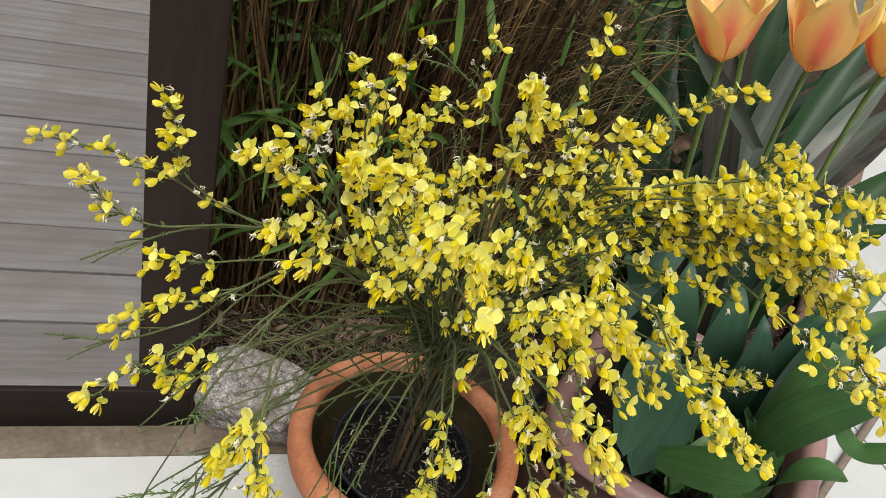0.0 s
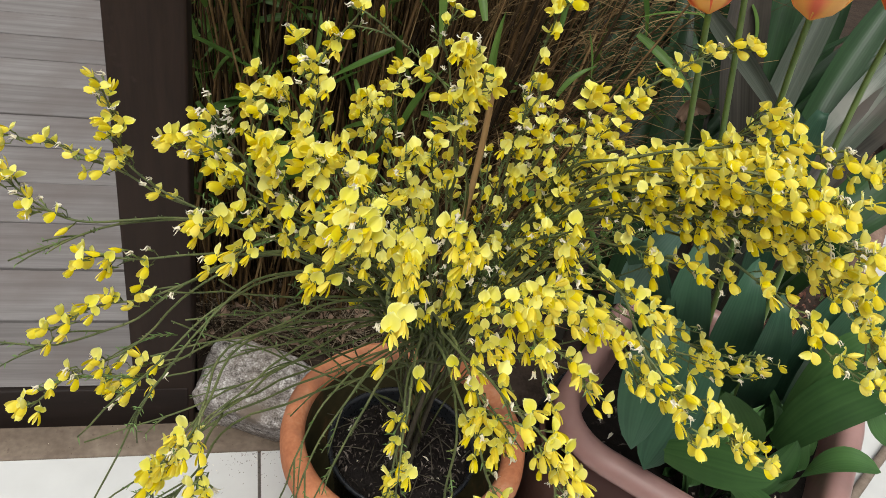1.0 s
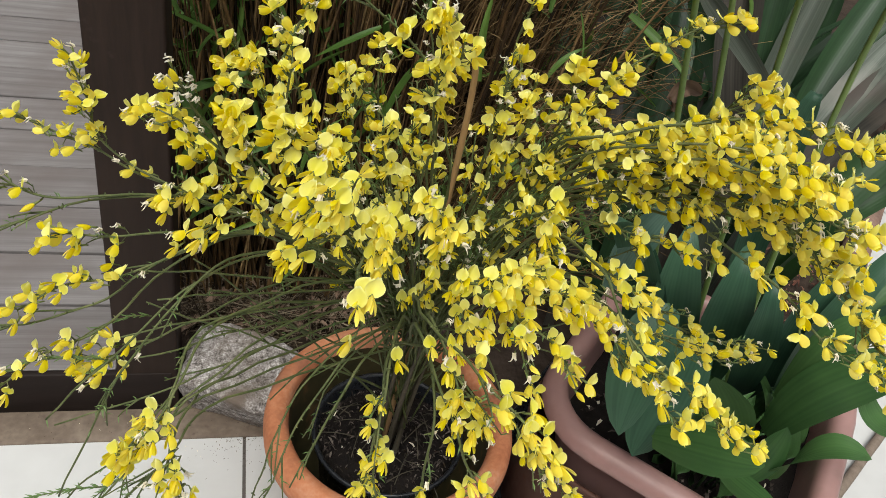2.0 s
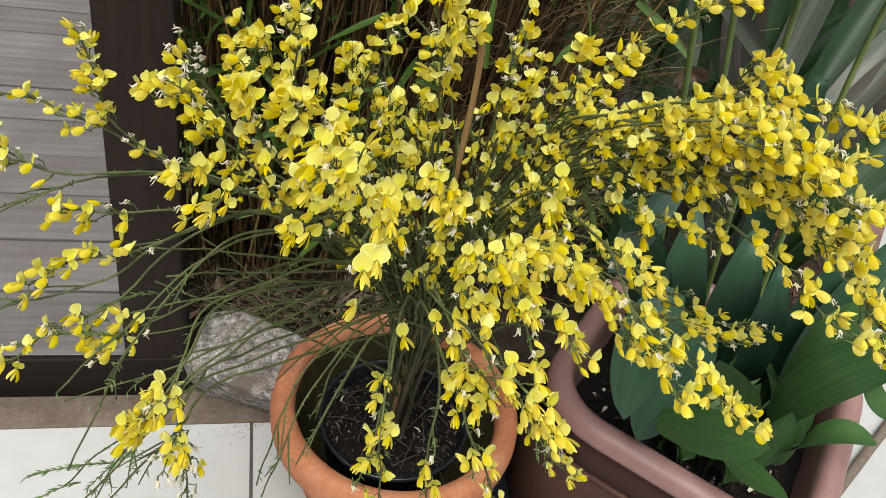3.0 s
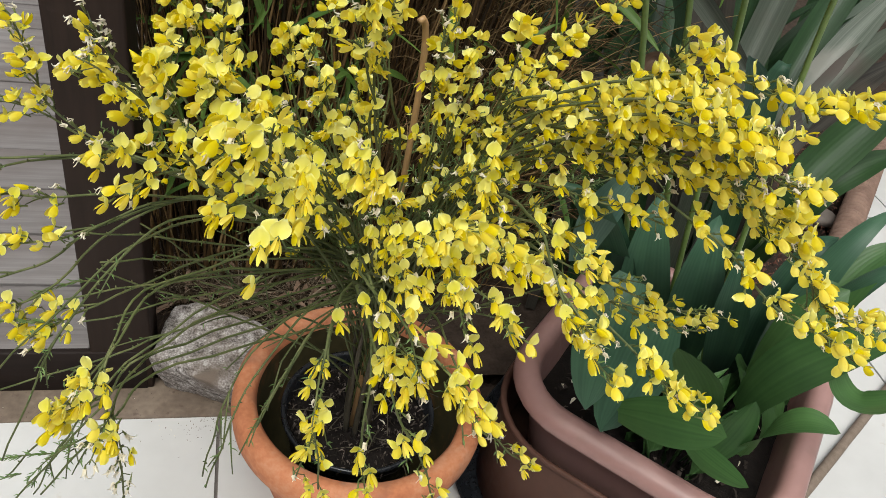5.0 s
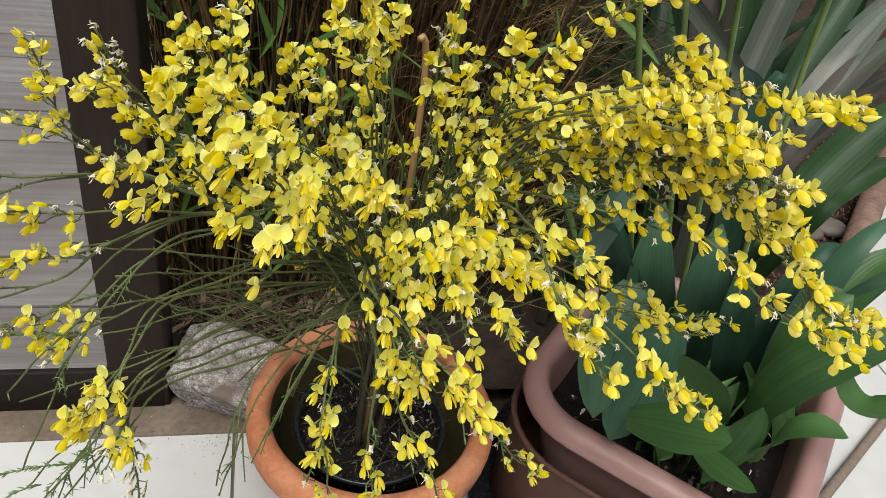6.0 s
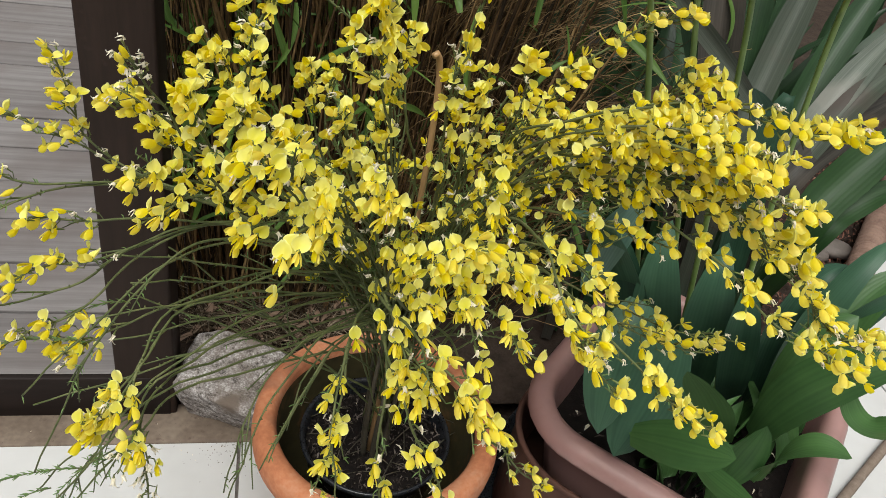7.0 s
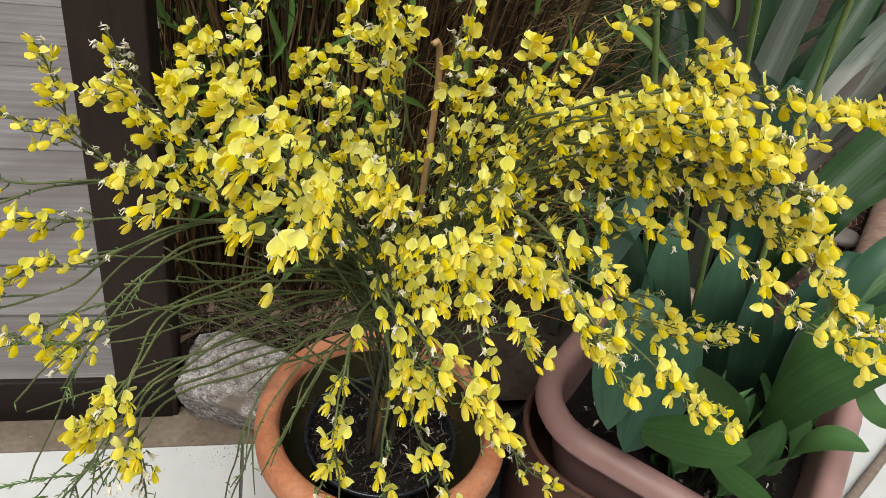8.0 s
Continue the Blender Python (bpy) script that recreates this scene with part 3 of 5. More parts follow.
# flowering stems, from the tip inward: where the blooms begin, how many a metre, and the line
SPRAYS_TOP = [
    (0.62, 66, [(0.168, 0.760, 0.927), (0.179, 0.750, 0.898), (0.192, 0.750, 0.862), (0.213, 0.760, 0.795), (0.264, 0.780, 0.684)]),
    (0.6, 50, [(0.222, 0.700, 0.982), (0.201, 0.700, 0.953), (0.186, 0.700, 0.928), (0.178, 0.700, 0.882), (0.204, 0.710, 0.805), (0.278, 0.740, 0.690)]),
    (0.95, 20, [(0.213, 0.660, 0.996), (0.237, 0.660, 0.979), (0.270, 0.660, 0.953), (0.307, 0.670, 0.910), (0.339, 0.690, 0.833), (0.360, 0.720, 0.722)]),
    (0.72, 60, [(0.336, 0.820, 0.940), (0.329, 0.820, 0.904), (0.344, 0.820, 0.861), (0.358, 0.820, 0.781), (0.359, 0.810, 0.669)]),
    (0.62, 62, [(0.138, 0.750, 0.888), (0.135, 0.750, 0.854), (0.132, 0.750, 0.807), (0.170, 0.750, 0.750), (0.252, 0.770, 0.664)]),
]
SPRAYS_TOP_TOO = [
    (0.6, 85, [(0.286, 0.580, 1.004), (0.289, 0.580, 0.979), (0.287, 0.580, 0.947), (0.308, 0.620, 0.871), (0.334, 0.680, 0.752)]),
    (0.6, 50, [(0.399, 0.700, 1.016), (0.395, 0.700, 0.978), (0.390, 0.700, 0.931), (0.402, 0.720, 0.851), (0.415, 0.750, 0.721)]),
    (0.55, 52, [(0.635, 0.730, 0.970), (0.587, 0.730, 0.958), (0.555, 0.730, 0.936), (0.517, 0.730, 0.897), (0.495, 0.740, 0.833), (0.467, 0.760, 0.718)]),
    (0.62, 60, [(0.297, 0.800, 0.862), (0.278, 0.800, 0.855), (0.262, 0.800, 0.807), (0.271, 0.800, 0.733), (0.320, 0.800, 0.654)]),
    (0.6, 66, [(0.363, 0.640, 0.935), (0.367, 0.640, 0.892), (0.380, 0.660, 0.828), (0.382, 0.700, 0.731)]),
]
SPRAYS_TOP_LAST = [
    (0.6, 70, [(0.059, 0.660, 0.859), (0.080, 0.660, 0.856), (0.122, 0.670, 0.817), (0.191, 0.720, 0.725)]),
    (0.55, 75, [(0.084, 0.620, 0.894), (0.101, 0.620, 0.862), (0.131, 0.640, 0.818), (0.204, 0.710, 0.717)]),
    (0.5, 75, [(0.081, 0.600, 0.809), (0.105, 0.600, 0.825), (0.155, 0.650, 0.777), (0.233, 0.720, 0.685)]),
    (0.5, 70, [(0.115, 0.560, 0.811), (0.142, 0.580, 0.817), (0.192, 0.640, 0.765), (0.277, 0.730, 0.653)]),
]
SPRAYS_BACK = [
    (0.6, 58, [(0.291, 0.850, 0.851), (0.292, 0.840, 0.810), (0.304, 0.830, 0.749), (0.338, 0.820, 0.659)]),
    (0.6, 70, [(0.240, 0.740, 0.870), (0.245, 0.740, 0.836), (0.253, 0.750, 0.777), (0.295, 0.770, 0.674)]),
    (0.58, 74, [(0.181, 0.660, 0.921), (0.181, 0.660, 0.889), (0.183, 0.660, 0.849), (0.201, 0.680, 0.782), (0.277, 0.730, 0.661)]),
    (0.55, 72, [(0.154, 0.700, 0.898), (0.161, 0.700, 0.874), (0.178, 0.700, 0.827), (0.218, 0.720, 0.743), (0.294, 0.760, 0.622)]),
    (0.6, 70, [(0.309, 0.600, 0.974), (0.306, 0.610, 0.938), (0.305, 0.620, 0.890), (0.315, 0.650, 0.813), (0.346, 0.710, 0.686)]),
    (0.6, 62, [(0.304, 0.700, 0.854), (0.316, 0.710, 0.797), (0.338, 0.730, 0.719)]),
]
SPRAYS_BACK_TOO = [
    (0.6, 72, [(0.368, 0.620, 0.951), (0.359, 0.620, 0.924), (0.362, 0.640, 0.871), (0.375, 0.670, 0.790), (0.381, 0.720, 0.680)]),
    (0.6, 66, [(0.403, 0.660, 0.911), (0.402, 0.660, 0.869), (0.400, 0.680, 0.812), (0.403, 0.720, 0.713)]),
    (0.55, 72, [(0.444, 0.667, 0.929), (0.444, 0.670, 0.885), (0.439, 0.690, 0.815), (0.426, 0.730, 0.707)]),
    (0.55, 70, [(0.507, 0.710, 0.907), (0.492, 0.710, 0.881), (0.480, 0.710, 0.834), (0.458, 0.730, 0.756), (0.431, 0.760, 0.661)]),
]
SPRAYS_CENTRE = [
    (0.55, 92, [(0.139, 0.550, 0.927), (0.146, 0.550, 0.913), (0.156, 0.560, 0.883), (0.182, 0.600, 0.813), (0.262, 0.690, 0.675)]),
    (0.55, 88, [(0.177, 0.560, 0.917), (0.174, 0.560, 0.897), (0.193, 0.570, 0.866), (0.233, 0.620, 0.783), (0.301, 0.700, 0.660)]),
    (0.55, 80, [(0.209, 0.580, 0.894), (0.216, 0.580, 0.867), (0.242, 0.610, 0.815), (0.298, 0.690, 0.692)]),
    (0.5, 70, [(0.184, 0.460, 0.916), (0.199, 0.460, 0.927), (0.216, 0.500, 0.890), (0.253, 0.580, 0.798), (0.314, 0.690, 0.652)]),
    (0.6, 74, [(0.260, 0.620, 0.887), (0.268, 0.630, 0.847), (0.290, 0.660, 0.778), (0.328, 0.720, 0.670)]),
]
SPRAYS_CENTRE_TOO = [
    (0.6, 66, [(0.185, 0.540, 0.809), (0.203, 0.550, 0.818), (0.238, 0.600, 0.777), (0.302, 0.700, 0.652)]),
    (0.55, 74, [(0.244, 0.470, 0.857), (0.239, 0.480, 0.878), (0.249, 0.510, 0.874), (0.283, 0.580, 0.806), (0.332, 0.690, 0.669)]),
    (0.6, 72, [(0.301, 0.500, 0.856), (0.292, 0.510, 0.871), (0.292, 0.540, 0.868), (0.311, 0.600, 0.799), (0.354, 0.700, 0.661)]),
    (0.55, 82, [(0.376, 0.488, 0.842), (0.349, 0.488, 0.832), (0.324, 0.500, 0.819), (0.315, 0.550, 0.771), (0.337, 0.660, 0.652)]),
    (0.55, 74, [(0.409, 0.540, 0.816), (0.399, 0.550, 0.840), (0.391, 0.580, 0.829), (0.387, 0.650, 0.747), (0.382, 0.730, 0.621)]),
]
SPRAYS_RIGHT = [
    (0.52, 92, [(0.690, 0.516, 0.959), (0.660, 0.530, 0.947), (0.618, 0.540, 0.953), (0.578, 0.560, 0.954), (0.533, 0.580, 0.937), (0.481, 0.620, 0.895), (0.434, 0.690, 0.808)]),
    (0.6, 70, [(0.571, 0.576, 0.971), (0.550, 0.580, 0.952), (0.528, 0.600, 0.923), (0.490, 0.640, 0.882), (0.444, 0.700, 0.796)]),
    (0.5, 88, [(0.622, 0.500, 0.934), (0.584, 0.520, 0.933), (0.539, 0.540, 0.936), (0.497, 0.580, 0.912), (0.454, 0.650, 0.846), (0.419, 0.720, 0.737)]),
    (0.5, 94, [(0.656, 0.480, 0.889), (0.620, 0.490, 0.901), (0.574, 0.510, 0.920), (0.528, 0.540, 0.922), (0.484, 0.610, 0.871), (0.441, 0.690, 0.765)]),
]
SPRAYS_RIGHT_TOO = [
    (0.5, 90, [(0.684, 0.500, 0.841), (0.636, 0.510, 0.861), (0.581, 0.530, 0.882), (0.525, 0.570, 0.881), (0.473, 0.640, 0.827), (0.427, 0.710, 0.721)]),
]
SPRAYS_FAR = [
    (0.5, 92, [(0.732, 0.416, 0.758), (0.686, 0.420, 0.788), (0.642, 0.440, 0.804), (0.616, 0.480, 0.819), (0.590, 0.530, 0.826), (0.547, 0.600, 0.822), (0.478, 0.680, 0.766)]),
    (0.5, 96, [(0.768, 0.450, 0.766), (0.731, 0.460, 0.772), (0.706, 0.485, 0.796), (0.677, 0.510, 0.823), (0.629, 0.540, 0.853), (0.569, 0.580, 0.862), (0.501, 0.660, 0.809)]),
    (0.5, 66, [(0.749, 0.600, 0.632), (0.696, 0.610, 0.628), (0.632, 0.615, 0.650), (0.568, 0.630, 0.667), (0.516, 0.670, 0.672), (0.460, 0.730, 0.631)]),
    (0.55, 60, [(0.645, 0.449, 0.647), (0.599, 0.450, 0.680), (0.559, 0.460, 0.714), (0.536, 0.500, 0.720), (0.518, 0.570, 0.714), (0.480, 0.670, 0.679)]),
]
SPRAYS_FAR_TOO = [
    (0.5, 50, [(0.484, 0.380, 0.774), (0.452, 0.390, 0.807), (0.434, 0.410, 0.828), (0.429, 0.450, 0.841), (0.432, 0.510, 0.836), (0.433, 0.640, 0.755)]),
]
SPRAYS_SIDE = [
    (0.5, 84, [(0.720, 0.520, 0.796), (0.663, 0.540, 0.821), (0.602, 0.560, 0.845), (0.547, 0.600, 0.842), (0.490, 0.670, 0.788), (0.444, 0.730, 0.683)]),
    (0.5, 74, [(0.582, 0.560, 0.800), (0.534, 0.580, 0.801), (0.495, 0.620, 0.789), (0.461, 0.690, 0.728)]),
    (0.55, 70, [(0.544, 0.560, 0.742), (0.503, 0.580, 0.758), (0.484, 0.630, 0.742), (0.459, 0.700, 0.681)]),
    (0.5, 70, [(0.541, 0.550, 0.651), (0.516, 0.550, 0.697), (0.496, 0.580, 0.713), (0.474, 0.650, 0.687), (0.447, 0.730, 0.622)]),
    (0.55, 78, [(0.607, 0.580, 0.919), (0.565, 0.600, 0.914), (0.526, 0.620, 0.898), (0.486, 0.660, 0.849), (0.441, 0.730, 0.739)]),
]
SPRAYS_SIDE_TOO = [
    (0.5, 60, [(0.695, 0.560, 0.648), (0.642, 0.570, 0.652), (0.600, 0.590, 0.656), (0.558, 0.630, 0.654), (0.506, 0.690, 0.647)]),
]
SPRAYS_FRONT = [
    (0.5, 74, [(0.375, 0.410, 0.587), (0.349, 0.405, 0.659), (0.327, 0.410, 0.703), (0.310, 0.430, 0.740), (0.302, 0.470, 0.747), (0.303, 0.550, 0.722)]),
    (0.45, 72, [(0.381, 0.375, 0.728), (0.361, 0.377, 0.770), (0.340, 0.390, 0.791), (0.319, 0.430, 0.792), (0.301, 0.510, 0.764), (0.317, 0.620, 0.693)]),
    (0.5, 58, [(0.317, 0.430, 0.568), (0.305, 0.430, 0.645), (0.306, 0.440, 0.702), (0.307, 0.480, 0.723), (0.316, 0.560, 0.706)]),
    (0.5, 66, [(0.276, 0.450, 0.552), (0.266, 0.460, 0.634), (0.269, 0.480, 0.681), (0.282, 0.530, 0.697), (0.311, 0.620, 0.661)]),
    (0.62, 64, [(0.548, 0.538, 0.429), (0.493, 0.530, 0.492), (0.451, 0.530, 0.554), (0.419, 0.550, 0.610), (0.401, 0.620, 0.620)]),
]
SPRAYS_FRONT_TOO = [
    (0.5, 78, [(0.335, 0.420, 0.723), (0.320, 0.440, 0.750), (0.309, 0.470, 0.767), (0.311, 0.540, 0.745)]),
    (0.55, 62, [(0.438, 0.470, 0.728), (0.417, 0.483, 0.756), (0.398, 0.510, 0.758), (0.388, 0.570, 0.735), (0.383, 0.670, 0.661)]),
    (0.55, 60, [(0.389, 0.460, 0.735), (0.378, 0.480, 0.764), (0.377, 0.530, 0.761), (0.378, 0.630, 0.701)]),
    (0.55, 50, [(0.255, 0.470, 0.540), (0.270, 0.490, 0.589), (0.280, 0.520, 0.638), (0.301, 0.590, 0.648)]),
]
SPRAYS_MID = [
    (0.45, 84, [(0.572, 0.550, 0.939), (0.539, 0.570, 0.923), (0.503, 0.600, 0.896), (0.460, 0.660, 0.827)]),
    (0.45, 84, [(0.566, 0.540, 0.905), (0.526, 0.560, 0.899), (0.492, 0.600, 0.871), (0.457, 0.670, 0.794)]),
    (0.45, 84, [(0.599, 0.530, 0.865), (0.553, 0.560, 0.868), (0.510, 0.600, 0.847), (0.464, 0.680, 0.773)]),
    (0.45, 80, [(0.557, 0.580, 0.842), (0.518, 0.600, 0.841), (0.482, 0.640, 0.814), (0.452, 0.710, 0.730)]),
    (0.45, 80, [(0.534, 0.600, 0.904), (0.498, 0.630, 0.882), (0.472, 0.670, 0.842), (0.440, 0.730, 0.747)]),
    (0.45, 80, [(0.615, 0.520, 0.896), (0.567, 0.540, 0.902), (0.520, 0.570, 0.896), (0.474, 0.650, 0.834)]),
]
SPRAYS_GAP = [
    (0.5, 70, [(0.438, 0.520, 0.770), (0.420, 0.540, 0.774), (0.404, 0.600, 0.740), (0.391, 0.680, 0.661)]),
    (0.5, 70, [(0.488, 0.540, 0.725), (0.459, 0.560, 0.744), (0.438, 0.610, 0.726), (0.414, 0.690, 0.654)]),
    (0.5, 66, [(0.408, 0.500, 0.793), (0.395, 0.530, 0.782), (0.387, 0.600, 0.733), (0.381, 0.690, 0.645)]),
    (0.5, 60, [(0.374, 0.480, 0.787), (0.365, 0.510, 0.784), (0.361, 0.580, 0.734), (0.368, 0.680, 0.635)]),
    (0.5, 50, [(0.342, 0.500, 0.756), (0.334, 0.530, 0.760), (0.342, 0.600, 0.717)]),
]
SPRAYS = SPRAYS_TOP + SPRAYS_TOP_TOO + SPRAYS_TOP_LAST + SPRAYS_BACK + SPRAYS_BACK_TOO + SPRAYS_CENTRE + SPRAYS_CENTRE_TOO + SPRAYS_RIGHT + SPRAYS_RIGHT_TOO + SPRAYS_FAR + SPRAYS_FAR_TOO + SPRAYS_SIDE + SPRAYS_SIDE_TOO + SPRAYS_FRONT + SPRAYS_FRONT_TOO + SPRAYS_MID + SPRAYS_GAP
# stems in full, from the tip inward
LEFT_SPRAYS = [
    [(-0.152, 0.84, 0.746), (-0.081, 0.83, 0.74), (-0.018, 0.81, 0.726), (0.054, 0.79, 0.699), (0.15, 0.77, 0.673)],
    [(-0.017, 0.793, 0.837), (-0.004, 0.79, 0.787), (0.01, 0.79, 0.738), (0.087, 0.78, 0.69), (0.165, 0.77, 0.666)],
    [(-0.082, 0.68, 0.8), (-0.051, 0.67, 0.775), (-0.006, 0.66, 0.765), (0.06, 0.68, 0.758), (0.155, 0.72, 0.705)],
    [(-0.017, 0.64, 0.742), (0.034, 0.64, 0.741), (0.111, 0.67, 0.725), (0.202, 0.72, 0.665)],
    [(-0.045, 0.61, 0.68), (-0.001, 0.62, 0.7), (0.054, 0.64, 0.7), (0.125, 0.68, 0.711), (0.204, 0.73, 0.657)],
    [(-0.072, 0.59, 0.593), (-0.03, 0.6, 0.63), (0.018, 0.62, 0.644), (0.095, 0.66, 0.701), (0.185, 0.72, 0.682)],
]
LOW_SPRAYS = [
    [(0.004, 0.6, 0.596), (0.046, 0.61, 0.621), (0.108, 0.64, 0.636), (0.21, 0.72, 0.619)],
    [(0.057, 0.48, 0.634), (0.079, 0.497, 0.651), (0.093, 0.53, 0.671), (0.126, 0.6, 0.672), (0.259, 0.7, 0.638)],
    [(0.095, 0.468, 0.595), (0.09, 0.49, 0.652), (0.097, 0.53, 0.671), (0.162, 0.64, 0.653)],
    [(0.1, 0.537, 0.963), (0.111, 0.545, 0.938), (0.131, 0.56, 0.893), (0.164, 0.6, 0.803), (0.257, 0.7, 0.663)],
    [(0.212, 0.372, 0.902), (0.214, 0.4, 0.9), (0.226, 0.46, 0.875), (0.258, 0.56, 0.805), (0.311, 0.68, 0.69)],
]
BARE_LEFT = [
    [(-0.086, 0.66, 0.718), (-0.032, 0.66, 0.747), (0.061, 0.68, 0.756), (0.157, 0.73, 0.697)],
    [(-0.116, 0.62, 0.653), (-0.053, 0.61, 0.661), (0.016, 0.62, 0.677), (0.083, 0.66, 0.701), (0.187, 0.73, 0.674)],
    [(-0.04, 0.57, 0.418), (0.02, 0.57, 0.494), (0.073, 0.56, 0.555), (0.11, 0.57, 0.607), (0.264, 0.72, 0.577)],
    [(-0.011, 0.56, 0.399), (0.033, 0.56, 0.497), (0.111, 0.57, 0.615), (0.263, 0.72, 0.586)],
    [(-0.016, 0.52, 0.514), (0.038, 0.55, 0.643), (0.088, 0.58, 0.71), (0.146, 0.63, 0.731), (0.259, 0.72, 0.647)],
    [(-0.022, 0.55, 0.597), (0.053, 0.57, 0.683), (0.107, 0.6, 0.722), (0.172, 0.66, 0.706), (0.288, 0.73, 0.623)],
]
FADED_SPRAY = [(0.098, 0.48, 0.509), (0.095, 0.49, 0.573), (0.09, 0.51, 0.6), (0.101, 0.56, 0.596), (0.142, 0.64, 0.549)]
LOW_BARE = [
    [(0.018, 0.5, 0.489), (0.058, 0.51, 0.543), (0.09, 0.53, 0.571), (0.139, 0.6, 0.558)],
    [(-0.024, 0.53, 0.428), (0.03, 0.54, 0.502), (0.066, 0.56, 0.537), (0.114, 0.62, 0.535)],
]
FAN_LOW = [
    [(0.170, 0.52, 0.452), (0.191, 0.54, 0.533), (0.228, 0.58, 0.590), (0.278, 0.64, 0.604)],
    [(0.164, 0.55, 0.430), (0.185, 0.56, 0.535), (0.218, 0.60, 0.586), (0.272, 0.66, 0.584)],
    [(0.201, 0.53, 0.498), (0.241, 0.57, 0.566), (0.285, 0.63, 0.593)],
    [(0.220, 0.55, 0.518), (0.254, 0.59, 0.570), (0.297, 0.65, 0.585)],
    [(0.04, 0.6, 0.655), (0.173, 0.66, 0.627), (0.323, 0.75, 0.561)],
    [(0.053, 0.6, 0.62), (0.161, 0.66, 0.602), (0.324, 0.75, 0.552)],
]
FAN_HIGH = [
    [(0.071, 0.62, 0.683), (0.178, 0.68, 0.635), (0.329, 0.75, 0.571)],
    [(-0.025, 0.58, 0.551), (0.078, 0.6, 0.575), (0.185, 0.67, 0.567), (0.332, 0.75, 0.542)],
    [(0.056, 0.63, 0.71), (0.159, 0.68, 0.659), (0.321, 0.75, 0.58)],
    [(0.187, 0.66, 0.482), (0.239, 0.69, 0.519), (0.327, 0.75, 0.527)],
    [(0.23, 0.66, 0.407), (0.267, 0.68, 0.51), (0.342, 0.75, 0.522)],
]
BARE_FAN = FAN_LOW + FAN_HIGH
UPZ = Vector((0, 0, 1))


def flower_mesh(kind, seed=0):
    """A pea flower, about 20 mm: a broad notched standard, two wings, a keel and a small calyx; x is forward, z up."""
    b, pieces = Soup(), []
    r = random.Random(seed)
    size = 0.013
    s = {"open": 1.0, "half": 0.6, "bud": 0.35, "round": 1.1, "side": 0.8, "wisp": 0.4}[kind]
    tilt = r.uniform(-0.12, 0.2)
    skew = r.uniform(-0.1, 0.1)
    cup = {"half": 1.25, "side": r.uniform(0.8, 1.1), "round": r.uniform(0.1, 0.3)}.get(kind, r.uniform(0.35, 0.75))
    notch = r.uniform(0.06, 0.16)
    broad = r.uniform(0.43, 0.53)
    lower = r.uniform(-0.05, 0.2)

    def sheet(rows, cols, fn, mi, name="petal"):
        own = Soup()
        for into in (b, own):
            g = [[(into.vert(fn(2 * i / cols - 1, j / rows)), (2 * i / cols - 1, j / rows)) for i in range(cols + 1)] for j in range(rows + 1)]
            for j in range(rows):
                for i in range(cols):
                    q = (g[j][i], g[j][i + 1], g[j + 1][i + 1], g[j + 1][i])
                    into.face([v for v, _ in q], mi if into is b else 0, [uv for _, uv in q])
        pieces.append((name, own, mi))

    def standard(u, v):
        w = broad * math.sin(math.pi * (0.05 + 0.87 * v) ** 0.9) ** 0.6
        top = 0.93 * v * (1 - 0.2 * u * u * v) - notch * math.exp(-(u / 0.22) ** 2) * v ** 5
        back = (-0.3 - tilt) * v + (0.3 + 0.25 * (1 - s)) * v * v
        sides = cup * abs(u) ** 1.35 * w - 0.22 * s * max(0, abs(u) - 0.55) * v * v
        rim = 0.035 * math.sin(6 * u + seed) * v * v
        return Vector((back + sides + rim, u * w * (0.7 + 0.3 * min(1, s)) * (1 - 0.22 * cup) + skew * v * v, top + 0.02 * math.sin(4 * u + seed))) * size

    def wing(sg, spread):
        def fn(u, v):
            w = 0.32 * math.sin(math.pi * (0.07 + 0.83 * v) ** 1.15) ** 0.5
            out = 0.05 + spread * math.sin(1.7 * v) + 0.09 * (1 - u * u) * math.sin(2.6 * v)
            drop = 0.22 + 0.2 * s + lower
            return Vector((0.1 + 0.86 * v - 0.1 * v * v + 0.5 * w * u, sg * (out - 0.25 * w * u), 0.02 - drop * v + 0.1 * v * v + w * u * 0.75)) * size
        return fn

    def keel(u, v):
        w = 0.17 * math.sin(math.pi * (0.12 + 0.8 * v)) ** 0.7
        return Vector((0.08 + 0.8 * v, u * w * 0.7, -0.08 - 0.4 * v * (0.4 + 0.6 * s) - 0.4 * (1 - u * u) * w)) * size

    if kind == "wisp":
        for k in range(3):
            a = r.uniform(-1.2, 1.2)
            c = r.uniform(-0.4, 0.6)
            sheet(5, 2, lambda u, v: Vector((0.95 * v - 0.25 * v * v, a * 0.5 * v * v + 0.17 * u * (1.1 - v), 0.5 * c * v + 0.25 * math.sin(4.5 * v + k) + 0.1 * u * u)) * size * 0.66, 2)
    elif kind == "bud":
        sheet(4, 5, lambda u, v: Vector((1.0 * v, 0.2 * math.sin(math.pi * (0.1 + 0.88 * v)) * math.sin(2.2 * u), 0.3 * v * v + 0.22 * math.sin(math.pi * (0.1 + 0.88 * v)) * math.cos(2.4 * u))) * size, 1)
    else:
        sheet(7, 8, standard, 0, "standard_petal")
        sheet(4, 3, wing(1, r.uniform(0.1, 0.3) * s), 1, "wing_petal")
        sheet(4, 3, wing(-1, r.uniform(0.1, 0.3) * s), 1, "wing_petal")
        sheet(3, 2, keel, 1, "keel")
    calyx = Soup()
